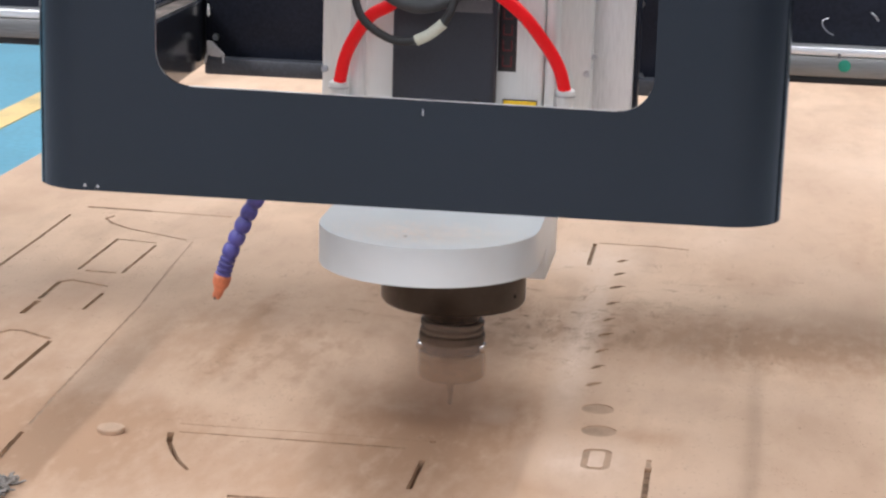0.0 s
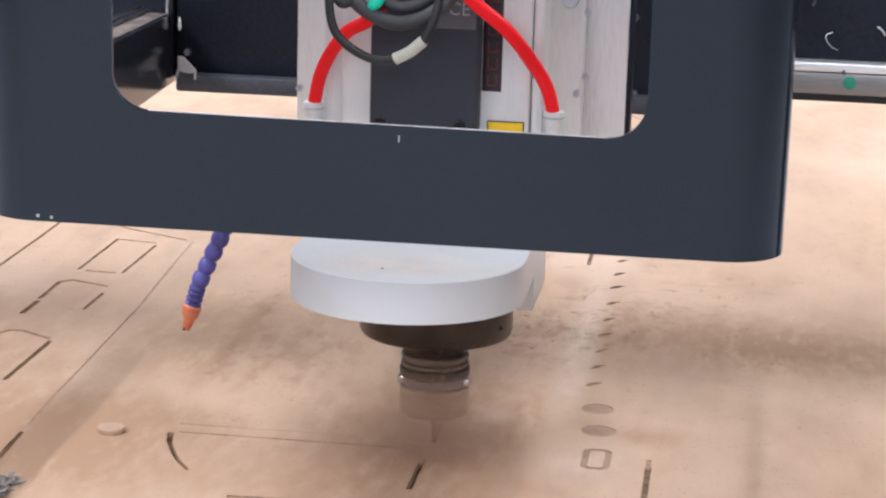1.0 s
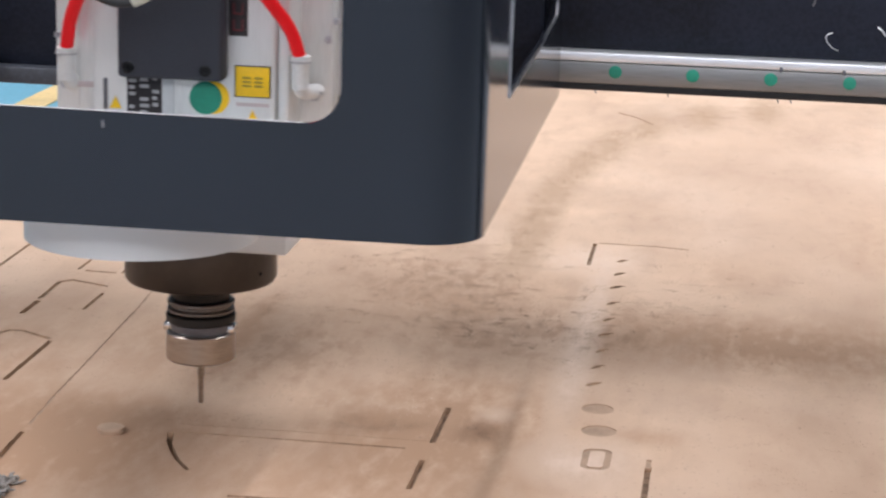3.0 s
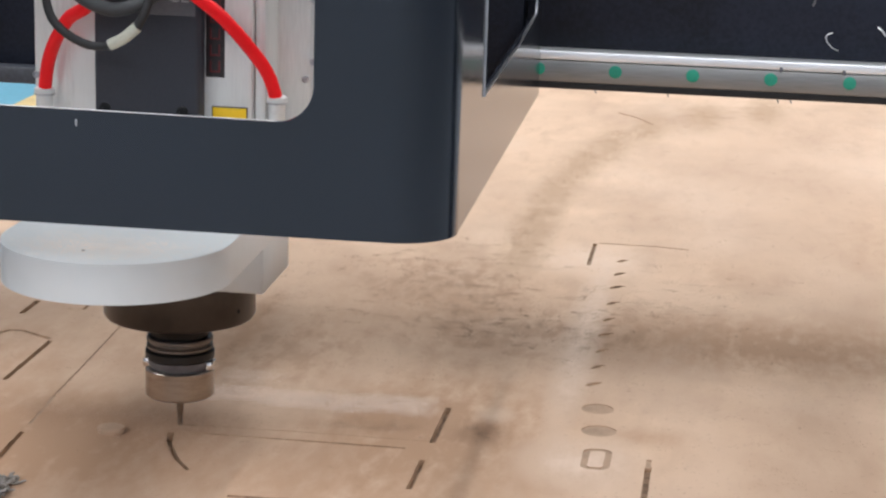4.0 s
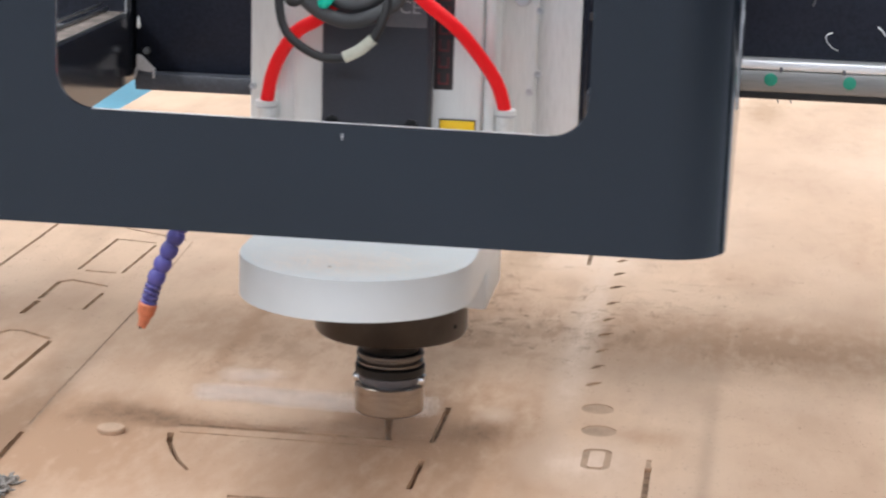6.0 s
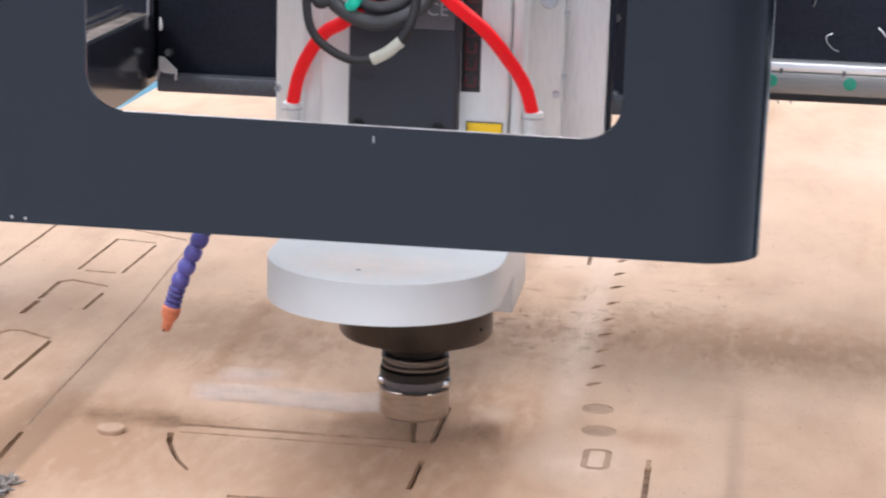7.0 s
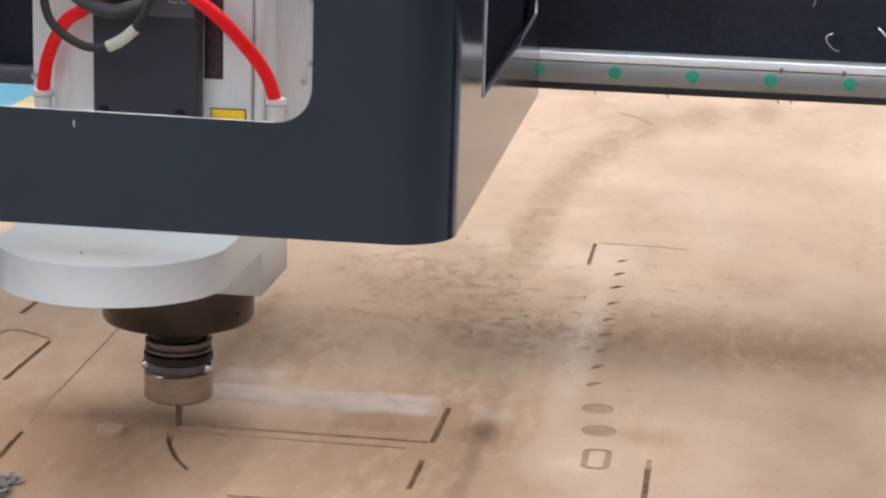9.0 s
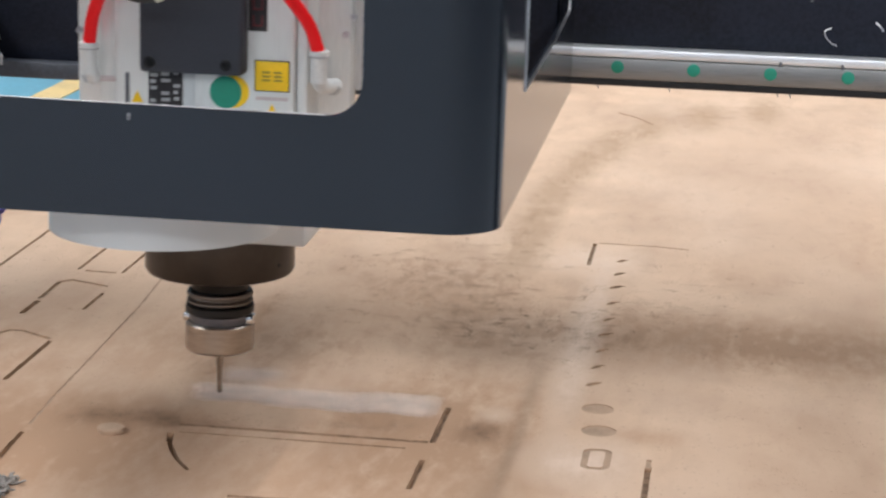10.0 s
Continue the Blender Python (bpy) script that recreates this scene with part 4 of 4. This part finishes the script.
def dust_field(name, label, mat, clumps, seed, size, sx_range=(0.004, 0.018), sy_range=(0.003, 0.013)):
    """Loose wood dust: very many tiny flat chips in clumps (x, y, spread x, spread y, streaks, chips a streak)."""
    rnd = random.Random(seed)
    verts, faces = [], []
    for cx, cy, sx, sy, streaks, per in clumps:
        for _ in range(streaks):
            x0, y0 = rnd.gauss(cx, sx), rnd.gauss(cy, sy)
            lx, ly = rnd.uniform(*sx_range), rnd.uniform(*sy_range)
            for _ in range(int(per * rnd.uniform(0.4, 1.6))):
                x, y = rnd.gauss(x0, lx), rnd.gauss(y0, ly)
                q = rnd.uniform(*size) * (1.5 if rnd.random() < 0.01 else 1)
                a = rnd.uniform(0, 6.28)
                i0 = len(verts)
                for k in range(3):
                    verts.append((x + 1.2 * q * math.cos(a + 2.094 * k), y + q * math.sin(a + 2.094 * k), 0.00012))
                verts.append((x, y, 0.00012 + q * 0.4))
                faces.extend(((i0, i0 + 1, i0 + 3), (i0 + 1, i0 + 2, i0 + 3), (i0 + 2, i0, i0 + 3)))
    me = bpy.data.meshes.new(name)
    me.from_pydata(verts, [], faces)
    me.materials.append(mat)
    return tagged(new(name, me), label, "dust", kind="stuff")


dust_field("wood_dust", "brown wood dust in streaks scattered on the board", M["dust"], [
    (0.16, 0.40, 0.065, 0.085, 90, 40), (0.20, 0.27, 0.05, 0.05, 50, 40), (0.34, 0.36, 0.05, 0.06, 50, 36), (0.45, 0.30, 0.10, 0.06, 40, 30),
    (0.44, 0.60, 0.15, 0.25, 40, 24), (-0.045, 0.012, 0.035, 0.013, 14, 30),
    (0.0, 0.30, 0.05, 0.10, 40, 30), (-0.2, 0.35, 0.10, 0.25, 30, 24), (0.10, -0.09, 0.09, 0.03, 20, 30)]
    + [(p.x, p.y, 0.013, 0.035, 6, 60) for p in curve_points([(x, y, 0) for x, y in ARC], 5)], 11, (0.0002, 0.0005))
dust_field("dark_dust", "dark brown charred wood dust beside the slots", M["dark_dust"], [
    (0.19, 0.34, 0.045, 0.055, 40, 30), (0.14, 0.47, 0.05, 0.06, 36, 26), (0.35, 0.38, 0.03, 0.05, 20, 26)], 13, (0.00018, 0.0004))


dust_field("dust_crumbs", "small brown crumbs and streaks of wood dust on the board", M["crumb"], [
    (0.18, 0.42, 0.060, 0.080, 90, 40), (0.22, 0.33, 0.045, 0.045, 60, 40), (0.13, 0.60, 0.07, 0.06, 50, 30), (0.36, 0.42, 0.040, 0.090, 50, 26),
    (0.45, 0.50, 0.10, 0.22, 90, 9), (0.42, 0.30, 0.09, 0.12, 60, 12), (0.05, 0.40, 0.08, 0.20, 80, 14), (-0.20, 0.45, 0.09, 0.20, 90, 10), (0.30, 1.0, 0.20, 0.30, 90, 12), (0.52, 0.75, 0.06, 0.15, 50, 10),
    (0.45, 0.02, 0.06, 0.06, 24, 7), (0.0, 0.03, 0.10, 0.05, 30, 10), (-0.008, 0.34, 0.003, 0.05, 22, 14), (-0.013, 0.20, 0.003, 0.05, 18, 14)], 17, (0.0003, 0.0006), (0.0012, 0.0080), (0.0010, 0.0070))


# ---- dust that the cutter makes while we watch ----
FILM = 0.0012       # thickness through which the grains of a film are spread


def grains(name, label, mat, pts, size, flat):
    """One object of very many tiny three-cornered grains at the given places."""
    rng = np.random.default_rng(len(pts))
    n = len(pts)
    pts = np.asarray(pts)
    q = rng.uniform(size[0], size[1], (n, 1, 1))
    a = rng.uniform(0, 2 * math.pi, (n, 1)) + np.arange(3) * 2.094
    tri = np.stack([np.cos(a), np.sin(a), np.zeros_like(a)], axis=2)
    if not flat:
        w = rng.normal(size=(n, 3))
        w /= np.linalg.norm(w, axis=1, keepdims=True)
        u = np.cross(w, rng.normal(size=(n, 3)))
        u /= np.linalg.norm(u, axis=1, keepdims=True)
        v = np.cross(w, u)
        tri = tri[:, :, :1] * u[:, None, :] + tri[:, :, 1:2] * v[:, None, :]
    co = (pts[:, None, :] + q * tri).reshape(-1, 3)
    me = bpy.data.meshes.new(name)
    me.from_pydata(co.tolist(), [], np.arange(3 * n).reshape(-1, 3).tolist())
    me.materials.append(mat)
    return tagged(new(name, me), label, "dust", kind="stuff")


def film_points(patches, seed):
    """Grains over soft, uneven patches: four corners of each, and how many."""
    rng = np.random.default_rng(seed)
    out = []
    for (a, b, c, d), n, soft, clot in patches:
        u, v = rng.uniform(0, 1, n), rng.uniform(0, 1, n)
        if clot:                 # the grains gather in small heaps
            k = rng.integers(0, n // 70 + 1, n)
            u, v = u[k], v[k]
        wob = 0.22 * np.sin(9.0 * u + seed) + 0.14 * np.sin(23.0 * u + 2.0 * seed)
        keep = rng.uniform(0, 1, n) < np.clip((0.5 - np.abs(v - 0.5 + 0.25 * wob)) / soft, 0, 1) * np.clip((0.5 - np.abs(u - 0.5)) / (soft * 0.3), 0, 1)
        u, v = u[keep][:, None], v[keep][:, None]
        p = (1 - v) * ((1 - u) * np.array(a) + u * np.array(b)) + v * ((1 - u) * np.array(d) + u * np.array(c))
        p = p + rng.normal(size=p.shape) * np.array((0.0042, 0.0036)) * (clot if clot else 0.3)
        out.append(np.hstack([p, rng.uniform(0.0001, FILM, (len(p), 1))]))
    return np.vstack(out)


PALE_FILM = film_points([(((-0.008, 0.068), (0.191, 0.062), (0.188, 0.123), (-0.020, 0.117)), 130000, 0.30, 0), (((0.004, 0.120), (0.050, 0.128), (0.046, 0.168), (-0.002, 0.160)), 18000, 0.5, 1.2)], 3)
BROWN_FILM = film_points([(((-0.095, -0.008), (0.004, 0.000), (0.000, 0.038), (-0.095, 0.042)), 12000, 0.5, 1.3), (((-0.030, -0.004), (0.045, 0.008), (0.040, 0.026), (-0.030, 0.030)), 4000, 0.5, 1.0)], 5)
END_FILM = film_points([(((0.208, 0.000), (0.245, 0.004), (0.249, 0.075), (0.210, 0.072)), 6000, 0.5, 1.0), (((0.085, 0.014), (0.186, 0.018), (0.186, 0.062), (0.110, 0.062)), 5500, 0.5, 1.3)], 8)
WISP = film_points([(((-0.090, 0.030), (-0.010, 0.006), (-0.004, 0.032), (-0.070, 0.066)), 10000, 0.5, 1.2), (((-0.030, 0.004), (0.105, 0.002), (0.105, 0.022), (-0.030, 0.026)), 8000, 0.5, 1.0)], 9)
FILMS = [
    (grains("dust_wisp", "low wisp of brown dust hanging over the slot", M["dust"], WISP, (0.0003, 0.0006), True), [(0.0, 0.0), (4.3, 0.0), (4.9, 0.8), (5.7, 1.0), (6.6, 0.25), (7.2, 0.1), (10.0, 0.1)]),
    (grains("pale_dust_film", "pale greyish film of fine dust beside the slot", M["pale_dust"], PALE_FILM, (0.0003, 0.0005), True), [(0.0, 0.0), (2.9, 0.0), (3.8, 0.16), (4.6, 0.20), (5.7, 0.38), (6.7, 0.95), (8.0, 1.0), (10.0, 1.0)]),
    (grains("brown_dust_film", "brown wood dust drifted along the fresh slot", M["dust"], BROWN_FILM, (0.0003, 0.0006), True), [(0.0, 0.0), (3.9, 0.0), (5.0, 0.8), (6.5, 1.0), (10.0, 1.0)]),
    (grains("slot_end_dust", "brown wood dust thrown beyond the end of the slot", M["dust"], END_FILM, (0.0003, 0.0006), True), [(0.0, 0.0), (0.9, 0.1), (1.8, 0.6), (3.5, 1.0), (10.0, 1.0)])]


def cloud_points(blobs, seed):
    rng = np.random.default_rng(seed)
    p = np.vstack([rng.normal((x, y, z), (sx, sy, sz), (n, 3)) for x, y, z, sx, sy, sz, n in blobs])
    return p[p[:, 2] > 0.0005]


FIRST_CLOUD = cloud_points([(0.004, -0.012, 0.004, 0.050, 0.035, 0.020, 60000), (0.0, -0.035, 0.034, 0.028, 0.012, 0.022, 150000)], 21)
SECOND_CLOUD = cloud_points([(-0.002, -0.010, 0.000, 0.035, 0.030, 0.012, 14000), (-0.075, 0.012, 0.002, 0.060, 0.007, 0.004, 7000)], 22)
CLOUDS = [
    (grains("flying_dust", "thin haze of brown dust thrown up round the cutter", M["air_dust"], FIRST_CLOUD, (0.00013, 0.00024), False), [(0.0, 0.0), (1.05, 0.0), (1.25, 0.04), (1.45, 0.13), (10.0, 0.13)]),
    (grains("flying_dust", "low wisp of brown dust trailing along the slot", M["air_dust"], SECOND_CLOUD, (0.0002, 0.0004), False), [(0.0, 0.10), (3.80, 0.10), (4.0, 0.0), (6.0, 0.0), (6.4, 0.008), (8.0, 0.008), (8.4, 0.0), (9.10, 0.0), (9.35, 0.06), (10.0, 0.10)])]


# ---- what moves ----
def motions():
    # carriage along the gantry (x), gantry along the board (y), spindle up (z)
    xs = [(0.0, 0.1935), (1.90, 0.1935), (2.00, 0.1853), (2.10, 0.1690), (2.5, 0.1018), (2.7, 0.0680), (3.02, 0.0128), (3.12, 0.0000), (4.38, 0.0000), (4.5, 0.0085), (4.6, 0.0187), (5.0, 0.0585), (5.5, 0.1097),
          (5.7, 0.1298), (6.25, 0.1859), (6.35, 0.1923), (6.42, 0.1935), (6.74, 0.1935), (6.8, 0.1914), (6.9, 0.1864), (7.0, 0.1797), (7.5, 0.1293), (8.0, 0.0779), (8.5, 0.0265), (8.68, 0.0079), (8.76, 0.0010), (8.85, 0.0000), (9.68, 0.0000), (9.8, 0.0059), (9.9, 0.0148), (10.0, 0.0236)]
    ys = [(0.0, 0.0965), (0.5, 0.0455), (0.9, 0.0090), (1.0, 0.0030), (1.1, 0.0), (6.42, 0.0), (6.60, -0.004), (6.75, -0.004), (9.68, -0.004), (9.8, 0.004), (9.9, 0.0160), (10.0, 0.0290)]
    zs = [(0.0, 0.0), (1.36, 0.0), (1.42, 0.003), (1.60, 0.0260), (1.70, 0.0302), (3.50, 0.0302), (3.58, 0.0280), (3.8, 0.0100), (3.88, 0.0045), (4.0, 0.0006), (4.08, 0.0), (9.14, 0.0), (9.2, 0.003), (9.4, 0.0275), (9.48, 0.0302), (10.0, 0.0302)]

    def value(rows, t):
        for (a, u), (b, v) in zip(rows, rows[1:]):
            if t <= b:
                return u + (v - u) * (t - a) / (b - a)
        return rows[-1][1]
    times = sorted({t for r in (xs, ys, zs) for t, _ in r} | {k / 10 for k in range(101)})
    times = [t for i, t in enumerate(times) if i == 0 or frame(t) != frame(times[i - 1])]
    walk(GANTRY, [(t, pose(0, value(ys, t), 0)) for t in times])
    walk(CARRIAGE, [(t, pose(value(xs, t), value(ys, t), 0)) for t in times])
    walk(SPINDLE, [(t, pose(value(xs, t), value(ys, t), value(zs, t))) for t in times])
    # the cutter clears the slot strip by strip
    for ob, x in STRIPS:
        t0 = 3.95
        for k in range(400):
            if t0 < 6.3 and value(xs, t0) < x:
                t0 += 0.01
        walk(ob, [(0.0, pose(0, 0, 0)), (t0, pose(0, 0, 0)), (t0 + 0.1, pose(0, 0, -0.0065)), (10.0, pose(0, 0, -0.0065))])
    for ob, y in SIDE_STRIPS:
        t0 = 0.05
        while t0 < 1.1 and AY + value(ys, t0) > y:
            t0 += 0.01
        walk(ob, [(0.0, pose(0, 0, 0)), (t0, pose(0, 0, 0)), (t0 + 0.1, pose(0, 0, -0.0063)), (10.0, pose(0, 0, -0.0063))])
    # dust that builds up on the board: grains come up through the film as it thickens
    for ob, rows in FILMS:
        walk(ob, [(t, pose(0, 0, (k - 1.0) * FILM)) for t, k in rows])
    # dust thrown up at the cutter; it settles when the cutter lifts
    for ob, rows in CLOUDS:
        times = sorted({t for t, _ in rows} | {k / 10 for k in range(101)})
        walk(ob, [(t, pose(value(xs, t), value(ys, t), -value(rows, t))) for t in times])


motions()
